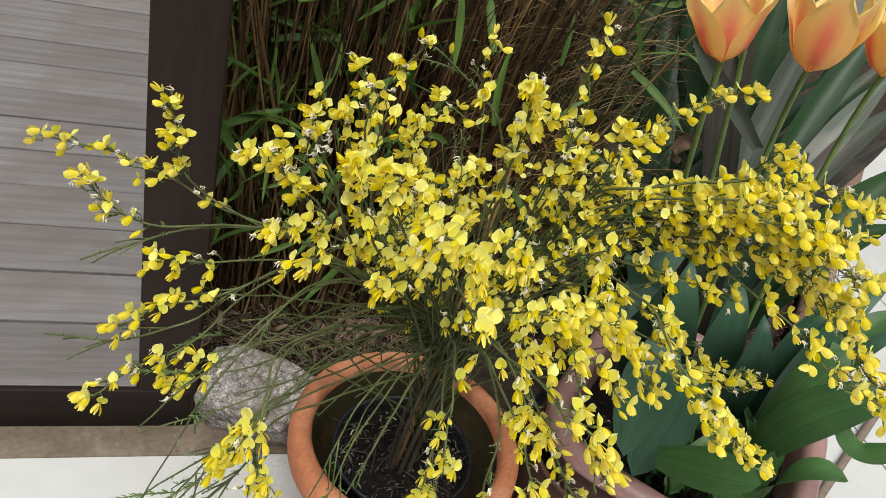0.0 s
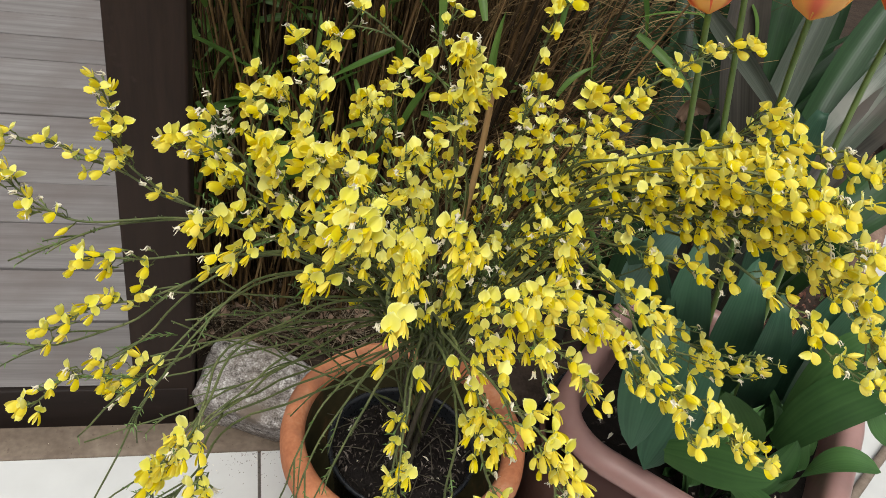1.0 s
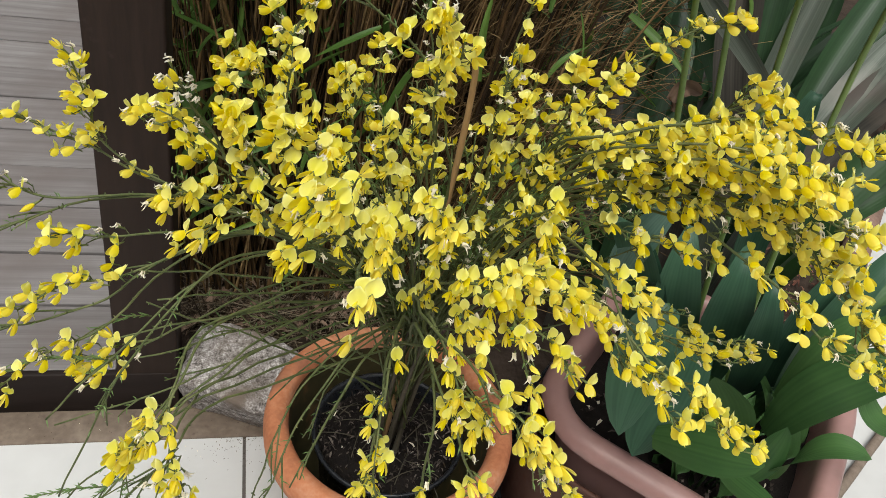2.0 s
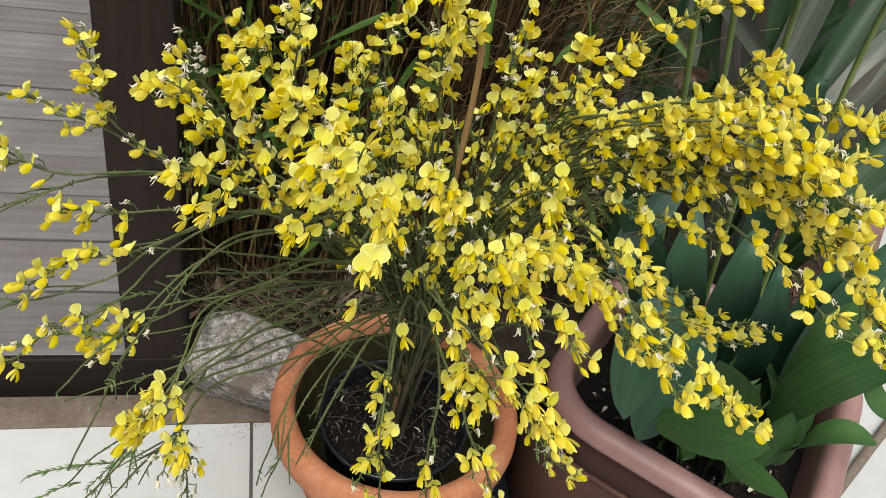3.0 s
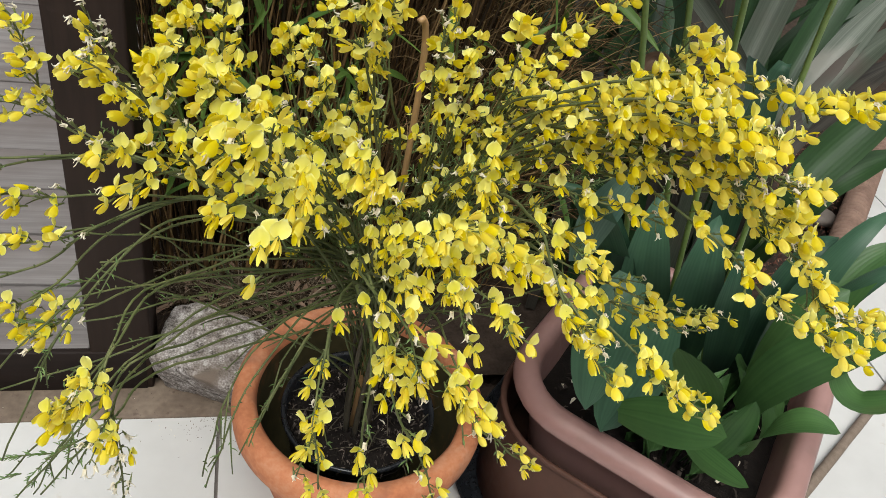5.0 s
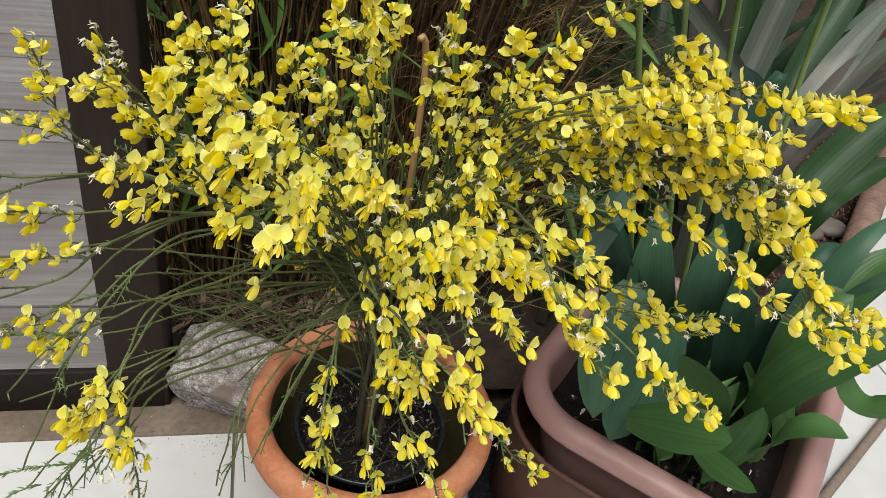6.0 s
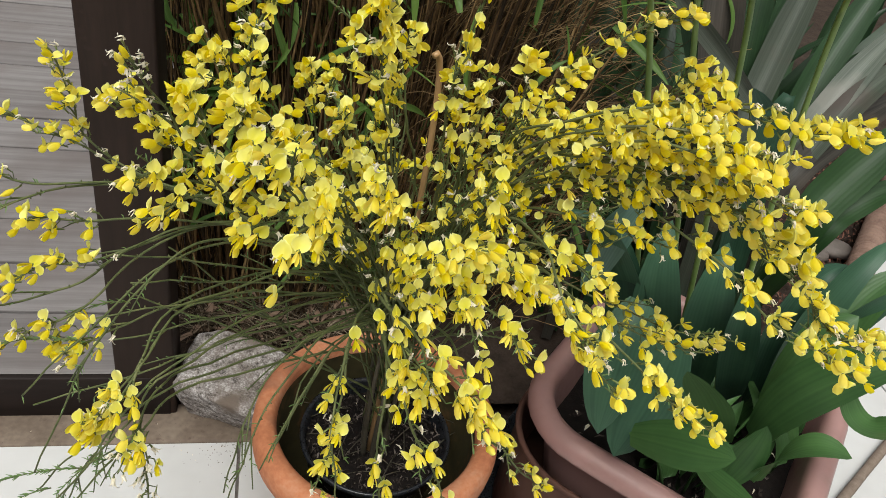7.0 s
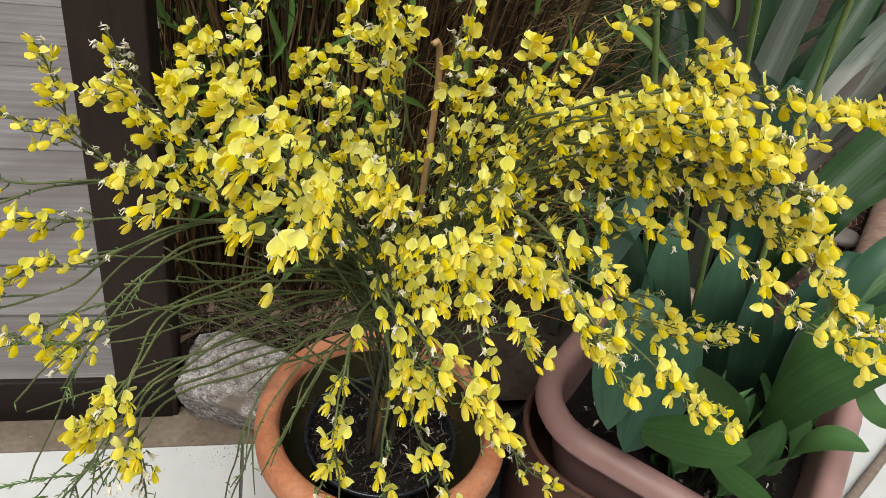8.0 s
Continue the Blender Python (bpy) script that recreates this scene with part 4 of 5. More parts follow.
    for into in (b, calyx):
        tube(into, [Vector((-0.5, 0, -0.14)) * size, Vector((-0.12, 0, -0.03)) * size, Vector((0.12, 0, 0.02)) * size], 0.0005, 0.0015, 4, mi=3 if into is b else 0)
    b.pieces = [("flower", calyx, 3)] + pieces
    return b


FLOWER_MATS = (M_STANDARD, M_WING, M_WITHER, M_CALYX)
SOUPS = [(k, flower_mesh(k, i)) for i, k in enumerate(("open", "open", "open", "half", "side", "round", "round", "side", "bud", "wisp", "wisp"))]
WEIGHTS = (13, 13, 13, 9, 11, 7, 7, 11, 8, 13, 13)
FADED = (0, 0, 0, 1, 0, 0, 0, 0, 3, 14, 14)
FLOWERS = []
for k, soup in SOUPS:
    made = []
    for name, piece, mi in soup.pieces:
        me = piece.mesh(name)
        me.materials.append(FLOWER_MATS[mi])
        me.shade_smooth()
        made.append((name, me))
    FLOWERS.append(made)
mix = WEIGHTS
blooms = []
rng = random.Random(11)


def bloom(p, d, out):
    """One bloom on a twig at p, whose twig runs along d: it faces out of the shrub and to the light, its standard upright."""
    kind = rng.choices(range(len(SOUPS)), mix)[0]
    away = Vector((p.x - AXIS.x, p.y - AXIS.y, 0))
    away = away / max(away.length, 0.12)
    fwd = (out * 0.45 + away * 0.6 + d * 0.75 + Vector((rng.gauss(0, 0.45), rng.gauss(-0.32, 0.42), rng.gauss(0.22, 0.36)))).normalized()
    upv = UPZ - d * 0.1 + Vector((rng.gauss(0, 0.4), rng.gauss(-0.05, 0.35), 0))
    y = upv.cross(fwd).normalized()
    z = fwd.cross(y)
    s = rng.uniform(0.9, 1.19)
    m = Matrix((fwd * s, y * s, z * s)).transposed().to_4x4()
    m.translation = p + fwd * 0.005
    blooms.append((kind, m))


def at_run(run, t):
    f = t * (len(run) - 1)
    i = min(int(f), len(run) - 2)
    return run[i].lerp(run[i + 1], f - i), (run[i + 1] - run[i]).normalized()


def off_axis(d, up=0.5):
    o = Vector((rng.gauss(0, 1), rng.gauss(0, 1), rng.gauss(up, 0.8)))
    return (o - d * o.dot(d)).normalized()


def leaflets(b, run, count, start=0.3, size=0.0065):
    for _ in range(count):
        p, d = at_run(run, start + (1 - start) * rng.random())
        o = off_axis(d, 0.3)
        q = p + (o + d * 0.6) * size * rng.uniform(0.6, 1.3)
        blade(b, [p, p.lerp(q, 0.5) + UPZ * 0.001, q], 0.0015, 0.2, 2, mi=1)


def clothe(b, run, start, per_m):
    """Blooms in ones and twos along a stem, on alternate sides, with bare stretches between."""
    ln = sum((q - p).length for p, q in zip(run, run[1:]))
    count = int(ln * (1 - start) * per_m / 1.3 + rng.random())
    turn = rng.uniform(0, 6.283)
    for k in range(count):
        p, d = at_run(run, start + (1 - start) * min(0.995, max(0.0, (k + 0.5 + rng.gauss(0, 0.28)) / count)) ** 0.68)
        _, e, f = frame_of(d)
        turn += 2.4 + rng.gauss(0, 0.5)
        for j in range(rng.choice((1, 1, 2))):
            a = turn + 1.6 * j
            o = (e * math.cos(a) + f * math.sin(a) + UPZ * 0.45).normalized()
            q = p + o * rng.uniform(0.004, 0.009) + d * 0.004
            tube(b, [p, q], 0.0006, 0.0005, 3, cap=False)
            bloom(q, d, o)


def smooth_run(points, n):
    """A smooth line through the points (Catmull-Rom)."""
    p = [Vector(q) for q in points]
    p = [2 * p[0] - p[1]] + p + [2 * p[-1] - p[-2]]
    out = []
    for i in range(1, len(p) - 2):
        a, b, c, d = p[i - 1:i + 3]
        for k in range(n):
            t = k / n
            out.append(0.5 * (2 * b + (c - a) * t + (2 * a - 5 * b + 4 * c - d) * t * t + (3 * b - a - 3 * c + d) * t ** 3))
    return out + [p[-2]]


def crown_base(tip):
    low = rng.uniform(0.22, 0.46) if tip.z > 0.65 else rng.uniform(0.28, 0.44)
    return AXIS + Vector((rng.gauss(0, 0.012), rng.gauss(-0.08 * (low - 0.2), 0.012), low))


def dress(pts, flower_from, density, r0, twigs, leafy, twig_len=(0.05, 0.12)):
    """A stem along pts with nodes, side twigs, blooms and small leaves."""
    b = Soup()
    tube(b, pts, r0, 0.0009, 6)
    for _ in range(14):
        p, d = at_run(pts, rng.uniform(0.2, 0.95))
        o = off_axis(d)
        tube(b, [p, p + o * 0.003], 0.0013, 0.0005, 4)
    if density:
        clothe(b, pts, flower_from, density)
    leaflets(b, pts, leafy, 0.55)
    for _ in range(rng.randint(*twigs)):
        f = rng.uniform(0.5, 0.9)
        p, d = at_run(pts, f)
        o = off_axis(d, 0.2)
        ln = rng.uniform(*twig_len) * (1.3 - f)
        run = curve_pts(p, p + (d + o * 0.4) * ln * 0.6, p + (d * 1.2 + o * 0.55) * ln + Vector((0, 0, -0.008)), 6)
        tube(b, run, 0.0012, 0.0006, 5)
        if density and f > flower_from - 0.15:
            clothe(b, run, 0.25, density * 0.8)
        leaflets(b, run, leafy, 0.2)
    part("stem", b, (M_STEM, M_SPRIG), shrub)


def stem(tip, lift, flower_from, density, r0=0.0017, n=22, twigs=(2, 3), leafy=3):
    base = crown_base(tip)
    span = tip - base
    mid = base + span * 0.45 + UPZ * lift * 1.2 + Vector((rng.gauss(0, 0.014), rng.gauss(0, 0.014), rng.gauss(0, 0.008)))
    pts = curve_pts(base, mid, tip, n)
    pts = [p + 0.005 * Vector((noise.noise(p * 14 + Vector((9, 0, 0))), noise.noise(p * 14), noise.noise(p * 14 + Vector((0, 5, 0))))) for p in pts]
    dress(pts, flower_from, density, r0, twigs, leafy)


def long_stem(points, flower_from, density, r0=0.0016, twigs=(1, 2), leafy=3):
    base = AXIS + Vector((rng.gauss(0, 0.015), rng.gauss(-0.03, 0.015), rng.uniform(0.44, 0.56)))
    pts = smooth_run([base] + points[::-1], 6)
    pts = [p + 0.004 * Vector((noise.noise(p * 22 + Vector((9, 0, r0 * 9000))), noise.noise(p * 22), noise.noise(p * 22 + Vector((0, 5, 0))))) for p in pts]
    dress(pts, flower_from, density, r0, twigs, leafy, (0.03, 0.07))


for k, line in enumerate(LEFT_SPRAYS):
    long_stem(line, 0.4 if k < 2 else 0.62, 62)
for k, (line, thick) in enumerate(zip(LOW_SPRAYS, (95, 105, 55, 80, 20))):
    mix = FADED if k == 3 else WEIGHTS
    long_stem(line, 0.66, thick)
mix = WEIGHTS
for start, thick, line in SPRAYS:
    low = line[0][2] < 0.65 and line[0][0] < 0.5
    long_stem(line, start * 0.62, thick * (0.44 if low else 0.93 if line[0][0] > 0.62 else 0.79 if line[0][0] > 0.5 else 0.7), twigs=(1, 2), leafy=8)
mix = FADED
long_stem(FADED_SPRAY, 0.6, 70)
mix = WEIGHTS
for line in BARE_LEFT + LOW_BARE:
    long_stem(line, 1, 0, 0.0016, (2, 4), 5)
for line in BARE_FAN:
    long_stem(line, 1, 0, 0.0016, (1, 2), 4)
# shorter shoots fill the middle of the bush, some in bloom, some green
for k in range(56):
    a = 2.4 * k
    ra = 0.03 + 0.2 * ((k * 0.618) % 1) ** 0.6
    tip = AXIS + Vector((0.015 + ra * 1.1 * math.cos(a), 0.75 * ra * math.sin(a) - 0.07, 0.9 - 0.75 * ra + rng.uniform(-0.06, 0.05)))
    stem(tip, 0.04, 0.55, 28 if k % 3 else 8, 0.0014, leafy=18)
for x, y, z, lift in BARE:
    stem(Vector((x, y, z)), lift, 1, 0, r0=0.0018, twigs=(2, 4), leafy=5)
# feathery green shoots at the ends of the lowest stems
SHOOTS = [((0.06, 0.66, 0.62), (0.012, 0.648, 0.616)), ((-0.02, 0.565, 0.43), (-0.075, 0.555, 0.405)), ((0.04, 0.56, 0.49), (-0.01, 0.55, 0.44)), ((0.03, 0.6, 0.62), (-0.06, 0.6, 0.615)), ((0.02, 0.56, 0.47), (-0.07, 0.56, 0.45))]
for near, far in SHOOTS:
    b = Soup()
    near, far = Vector(near), Vector(far)
    run = bent(near, near.lerp(far, 0.5) + UPZ * 0.006, far, 6)
    tube(b, run, 0.001, 0.0006, 4)
    for _ in range(int(520 * (far - near).length)):
        q, d = at_run(run, rng.random())
        e = q + (d + off_axis(d, 0.2) * 0.5) * rng.uniform(0.005, 0.01)
        blade(b, [q, q.lerp(e, 0.5), e], 0.0019, 0.2, 2, mi=1)
    part("leafy_shoot", b, (M_STEM, M_SPRIG), shrub)
# woody stems from the compost
for k in range(7):
    a = k * 0.9
    foot = AXIS + Vector((0.018 * math.cos(a), 0.018 * math.sin(a), 0.165))
    top = AXIS + Vector((0.03 * math.cos(a + 0.5), 0.03 * math.sin(a + 0.5) - 0.03, 0.5 + 0.04 * (k % 3)))
    b = Soup()
    tube(b, bent(foot, foot.lerp(top, 0.5) + Vector((0.008 * math.sin(k), 0.008 * math.cos(2 * k), 0)), top, 12), 0.0048, 0.002, 7, 0.08)
    part("woody_stem", b, M_WOODSTEM, shrub)

# the nearest blooms are parts of their own, the rest one mesh
blooms.sort(key=lambda k: k[1].translation.y - 0.4 * k[1].translation.z)
for kind, m in blooms[:300]:
    o = attach(new("flower", FLOWERS[kind][0][1]), shrub)
    o.matrix_basis = m
    for name, me in FLOWERS[kind][1:]:
        new(name, me).parent = o
rest = Soup()
arrays = [np.array(s.v) for _, s in SOUPS]
for kind, m in blooms[300:]:
    soup, k0 = SOUPS[kind][1], len(rest.v)
    mm = np.array(m)
    rest.v.extend(map(tuple, arrays[kind] @ mm[:3, :3].T + mm[:3, 3]))
    rest.f.extend(tuple(i + k0 for i in f) for f in soup.f)
    rest.mi.extend(soup.mi)
    rest.uv.extend(soup.uv)
o = part("blossom", rest, FLOWER_MATS, shrub)
o["kind"] = "stuff"

# cane stake beside the broom
b = Soup()
tube(b, bent((0.375, 0.8, 0.15), (0.386, 0.785, 0.723), (0.368, 0.765, 0.884), 14), 0.0042, 0.0036, 8, 0.03)
tagged(link("plant_stake", b, M_STAKE), "thin tan bamboo cane stake standing in the pot", "plant stake")

# ---- the tub's tulips ----
def plant_leaf(parent, base, mid, tip, width, material, shape, fold, twist=0.0, wave=0.05, n=14, side=None, name="leaf", across=6):
    b = Soup()
    blade(b, bent(base, mid, tip, n), width, fold, across, shape, twist, wave, side=side)
    return part(name, b, material, parent)


BROAD = [
    ((0.712, 0.740, 0.565), (0.677, 0.690, 0.501), (0.667, 0.655, 0.392), 0.084),
    ((0.769, 0.720, 0.515), (0.749, 0.690, 0.426), (0.711, 0.660, 0.333), 0.1),
    ((0.698, 0.630, 0.422), (0.724, 0.565, 0.481), (0.761, 0.512, 0.518), 0.063),
    ((0.882, 0.665, 0.358), (0.811, 0.645, 0.464), (0.729, 0.620, 0.555), 0.056),
    ((0.967, 0.700, 0.318), (0.975, 0.660, 0.481), (1.067, 0.620, 0.58), 0.078),
    ((0.920, 0.610, 0.331), (0.934, 0.585, 0.437), (0.989, 0.557, 0.451), 0.053),
    ((0.872, 0.620, 0.306), (0.887, 0.620, 0.369), (0.895, 0.620, 0.444), 0.058),
    ((0.801, 0.600, 0.392), (0.812, 0.560, 0.399), (0.829, 0.500, 0.425), 0.034),
]
LOW = [
    ((0.975, 0.720, 0.369), (0.975, 0.700, 0.509), (1.021, 0.700, 0.582), 0.064),
    ((1.043, 0.720, 0.495), (1.064, 0.740, 0.569), (1.137, 0.760, 0.619), 0.057),
    ((1.042, 0.660, 0.462), (1.042, 0.600, 0.458), (1.093, 0.580, 0.505), 0.055),
]
UPRIGHT = [
    ((0.867, 0.943, 0.22), (0.753, 0.84, 0.471), (0.703, 0.86, 0.607), 0.07),
    ((0.948, 0.944, 0.22), (0.787, 0.82, 0.49), (0.784, 0.86, 0.621), 0.08),
    ((0.981, 0.886, 0.22), (0.849, 0.78, 0.505), (0.861, 0.82, 0.613), 0.075),
    ((1.04, 0.858, 0.22), (0.89, 0.74, 0.497), (0.873, 0.76, 0.6), 0.055),
    ((1.08, 0.831, 0.22), (0.993, 0.78, 0.508), (1.06, 0.8, 0.595), 0.067),
    ((1.09, 0.805, 0.22), (1.02, 0.76, 0.527), (1.13, 0.8, 0.651), 0.058),
    ((1.1, 0.83, 0.22), (1.05, 0.74, 0.511), (1.11, 0.72, 0.609), 0.057),
    ((1.03, 0.944, 0.22), (0.913, 0.9, 0.693), (0.923, 0.905, 0.808), 0.05),
    ((0.924, 0.973, 0.22), (0.653, 0.78, 0.635), (0.558, 0.72, 0.711), 0.05),
]
SIDE = Vector((0.95, -0.3, 0))


def stalk(parent, foot, top):
    b = Soup()
    foot, top = Vector(foot), Vector(top)
    tube(b, bent(foot, foot.lerp(top, 0.5) + Vector((0, 0, 0.03)), top, 8), 0.0026, 0.0022, 6)
    part("stalk", b, M_BROADLEAF, parent)


def tulip(head, foot, mid, lean, size, leaves, tint):
    """A tulip: stem, six cupped petals and its own broad leaves."""
    t = thing("tulip", foot, "tulip with a peach-orange bloom and broad green leaves", "tulip", "tulips in the tub")
    pts = bent(foot, mid, head, 16)
    b = Soup()
    tube(b, pts, 0.0048, 0.0036, 8)
    part("flower_stem", b, M_TULIPSTEM, t)
    axis = lean.normalized()
    _, ax, ay = frame_of(axis)
    for k in range(6):
        a = 1.0472 * k + tint
        outer = k % 2 == 0
        rad = ax * math.cos(a) + ay * math.sin(a)
        tan = axis.cross(rad)
        b = Soup()
        rows, cols = 9, 8
        g = []
        for j in range(rows + 1):
            v = j / rows
            w = 1.12 * math.sin(math.pi * (0.12 + 0.82 * v ** 0.95)) ** 0.75
            belly = 0.47 * (1 - (1 - v) ** 2.8) ** 0.62 * (1 if outer else 0.86) + (0.3 if outer else 0.2) * max(0, v - 0.4) ** 1.3 - 0.35 * max(0, v - 0.9) ** 1.2 * (k % 4 == 1)
            line = []
            for i in range(cols + 1):
                u = 2 * i / cols - 1
                ang = u * w / max(belly + 0.18, 0.2) * 0.5
                p = head + size * (axis * (v * 1.08 - 0.2 * u * u * v + 0.012 * math.sin(5 * u + k) * v) + (rad * math.cos(ang) + tan * math.sin(ang)) * (0.94 * belly + 0.02))
                line.append((b.vert(p), (u, v)))
            g.append(line)
        for j in range(rows):
            for i in range(cols):
                q = (g[j][i], g[j][i + 1], g[j + 1][i + 1], g[j + 1][i])
                b.face([v for v, _ in q], 0, [uv for _, uv in q])
        part("petal", b, M_TULIP, t)
    for base, lmid, tip, width, shape in leaves:
        if base[2] > 0.3:
            stalk(t, foot, base)
        plant_leaf(t, base, lmid, tip, width, M_TULIPLEAF, shape, 0.3, side=SIDE)
    return t


tulip(Vector((0.577, 0.75, 0.991)), Vector((0.88, 0.95, 0.22)), Vector((0.705, 0.86, 0.72)), Vector((-0.2, 0.22, 0.95)), 0.084, [(*l, "broad") for l in BROAD[0:2]], 0.4)
tulip(Vector((0.687, 0.74, 1.0)), Vector((0.94, 0.9, 0.22)), Vector((0.81, 0.85, 0.74)), Vector((0.04, 0.2, 0.95)), 0.092, [(*l, "lance") for l in UPRIGHT[0:3]], 0.1)
tulip(Vector((0.82, 0.765, 1.0)), Vector((1.0, 0.85, 0.22)), Vector((0.9, 0.83, 0.73)), Vector((0.0, 0.2, 0.95)), 0.088, [(*l, "lance") for l in UPRIGHT[3:6]], 0.8)
tulip(Vector((0.67, 0.86, 1.03)), Vector((0.95, 0.95, 0.22)), Vector((0.78, 0.91, 0.75)), Vector((0.05, 0.3, 0.95)), 0.086, [(*l, "lance") for l in UPRIGHT[6:9]], 0.3)

hosta = thing("broad_leaved_plant", (0.93, 0.7, 0.21), "low plant with broad glossy green leaves in the tub", "plant")
for k, (base, mid, tip, width) in enumerate(BROAD[2:] + LOW):
    stalk(hosta, (0.3 * base[0] + 0.64, 0.3 * base[1] + 0.5, 0.2), base)
    plant_leaf(hosta, base, mid, tip, width, M_BROADLEAF, "broad", 0.22, side=SIDE if k in (1, 4) else Vector((-0.33, 0.87, 0.37)) if k in (2, 6) else Vector((0.3, 0.75, 0.55)) if k in (0, 5) else None)

for base, mid, tip, width in (((0.657, 0.8, 0.539), (0.653, 0.78, 0.649), (0.673, 0.76, 0.728), 0.05), ((0.973, 0.97, 0.573), (0.943, 0.95, 0.716), (0.872, 0.93, 0.808), 0.045)):
    stalk(hosta, (0.94, 0.86, 0.2), base)
    plant_leaf(hosta, base, mid, tip, width, M_GLAUCOUS, "broad", 0.25, side=SIDE)

lrng = random.Random(21)
for k in range(16):
    base = TUB_C + TUB_U * lrng.uniform(-0.02, 0.17) + TUB_V * lrng.uniform(-0.16, 0.12) + UPZ * 0.215
    a = lrng.uniform(-0.6, 2.2)
    ln = lrng.uniform(0.1, 0.19)
    tip = base + Vector((math.cos(a) * 0.6, math.sin(a) * 0.6, 0.75)) * ln
    plant_leaf(hosta, base, base.lerp(tip, 0.5) + Vector((-0.2 * math.cos(a), -0.2 * math.sin(a), 0.1)) * ln, tip, lrng.uniform(0.025, 0.045), M_BROADLEAF, "lance", 0.3, lrng.uniform(-0.3, 0.3), n=10)
bits = Soup()
for k in range(300):
    p = TUB_C + TUB_U * lrng.uniform(-0.17, 0.17) + TUB_V * lrng.uniform(-0.18, 0.18) + UPZ * 0.222
    q = lrng.uniform(0, 6.283)
    dd = Vector((math.cos(q), math.sin(q), lrng.gauss(0, 0.3))) * lrng.uniform(0.004, 0.018)
    blade(bits, [p, p + dd * 0.5 + UPZ * 0.003, p + dd], lrng.uniform(0.003, 0.009), 0.6, 2, "strap", mi=0 if k % 12 else 1)
tagged(link("tub_debris", bits, (M_BARKBIT, M_WITHER)), "bark bits and fallen petals on the compost of the tub", "debris", kind="stuff")

# ---- strap-leaved plant behind the tub ----
STRAP = [
    ((1.025, 1.12, 0.537), (1.079, 1.2, 0.741), (1.171, 1.3, 0.969), 0.058, M_STRAPLEAF),
    ((1.017, 1.14, 0.523), (0.967, 1.2, 0.752), (0.955, 1.3, 1.005), 0.072, M_MAUVELEAF),
    ((1.062, 1.17, 0.507), (1.047, 1.25, 0.781), (1.079, 1.35, 1.01), 0.05, M_DARKLEAF),
    ((1.112, 1.1, 0.531), (1.199, 1.15, 0.699), (1.364, 1.25, 0.847), 0.055, M_SILVERLEAF),
    ((1.146, 1.17, 0.512), (1.226, 1.25, 0.721), (1.363, 1.35, 0.928), 0.06, M_DARKLEAF),
    ((1.084, 1.05, 0.507), (1.187, 1.1, 0.64), (1.406, 1.2, 0.721), 0.062, M_MAUVELEAF),
    ((1.112, 1.08, 0.506), (1.2, 1.12, 0.684), (1.378, 1.2, 0.804), 0.05, M_STRAPLEAF),
    ((1.102, 0.98, 0.485), (1.161, 1.0, 0.613), (1.319, 1.05, 0.752), 0.075, M_ARCHLEAF),
    ((1.124, 0.97, 0.474), (1.188, 0.98, 0.582), (1.309, 1.0, 0.635), 0.05, M_ARCHLEAF),
    ((1.006, 1.1, 0.708), (0.92, 1.12, 0.783), (0.808, 1.15, 0.872), 0.036, M_SILVERLEAF),
    ((1.079, 1.2, 0.501), (0.986, 1.3, 0.708), (0.91, 1.4, 0.927), 0.045, M_DARKLEAF),
    ((1.103, 1.2, 0.476), (1.135, 1.3, 0.791), (1.22, 1.4, 0.977), 0.05, M_DARKLEAF),
]
strap = thing("strap_leaved_plant", (1.08, 1.15, 0.0), "clump of long grey-green strap leaves with brown worn tips", "plant")
for k, (low, mid, tip, width, material) in enumerate(STRAP):
    foot = Vector((1.06 + 0.012 * k, 1.1 + 0.015 * (k % 5), 0.0))
    if low[2] < 0.6:
        run = smooth_run([foot, low, mid, tip], 7)
    else:
        run = smooth_run([low, mid, tip], 7)
    b = Soup()
    blade(b, run, width, 0.35, 6, "strap", 0.1 * (k % 3 - 1), 0.05, side=Vector((0.9, -0.45, 0.1)))
    part("leaf", b, material, strap)
plant_leaf(strap, (0.768, 1.0, 0.717), (0.776, 1.0, 0.757), (0.808, 1.0, 0.747), 0.026, M_DEADLEAF, "broad", 0.9, 2.2, 0.5)
frng = random.Random(5)
for k in range(100):
    a = frng.uniform(0.1, 1.9)
    base = Vector((1.08 + frng.uniform(-0.25, 0.2), 1.32 + frng.uniform(-0.15, 0.6), 0.0))
    ln = frng.uniform(0.55, 1.0)
    out = Vector((math.cos(a), math.sin(a), 0)) * ln * frng.uniform(0.3, 0.6)
    tip = base + out + UPZ * ln * frng.uniform(0.75, 1.0)
    plant_leaf(strap, base, base.lerp(tip, 0.5) + UPZ * 0.08 - out * 0.15, tip, frng.uniform(0.022, 0.05), M_MAUVELEAF if k % 9 == 0 else M_DARKLEAF, "strap", 0.35, frng.uniform(-0.5, 0.5), 0.04, 14, across=4)

for k in range(46):
    a = frng.uniform(0.6, 2.0)
    base = Vector((frng.uniform(0.78, 1.6), frng.uniform(1.6, 2.0), 0.0))
    ln = frng.uniform(0.8, 1.25)
    out = Vector((math.cos(a), math.sin(a), 0)) * ln * frng.uniform(0.1, 0.4)
    tip = base + out + UPZ * ln * frng.uniform(0.85, 1.0)
    plant_leaf(strap, base, base.lerp(tip, 0.5) + UPZ * 0.06, tip, frng.uniform(0.03, 0.055), M_DARKLEAF, "strap", 0.35, frng.uniform(-0.4, 0.4), 0.04, 10, across=4)

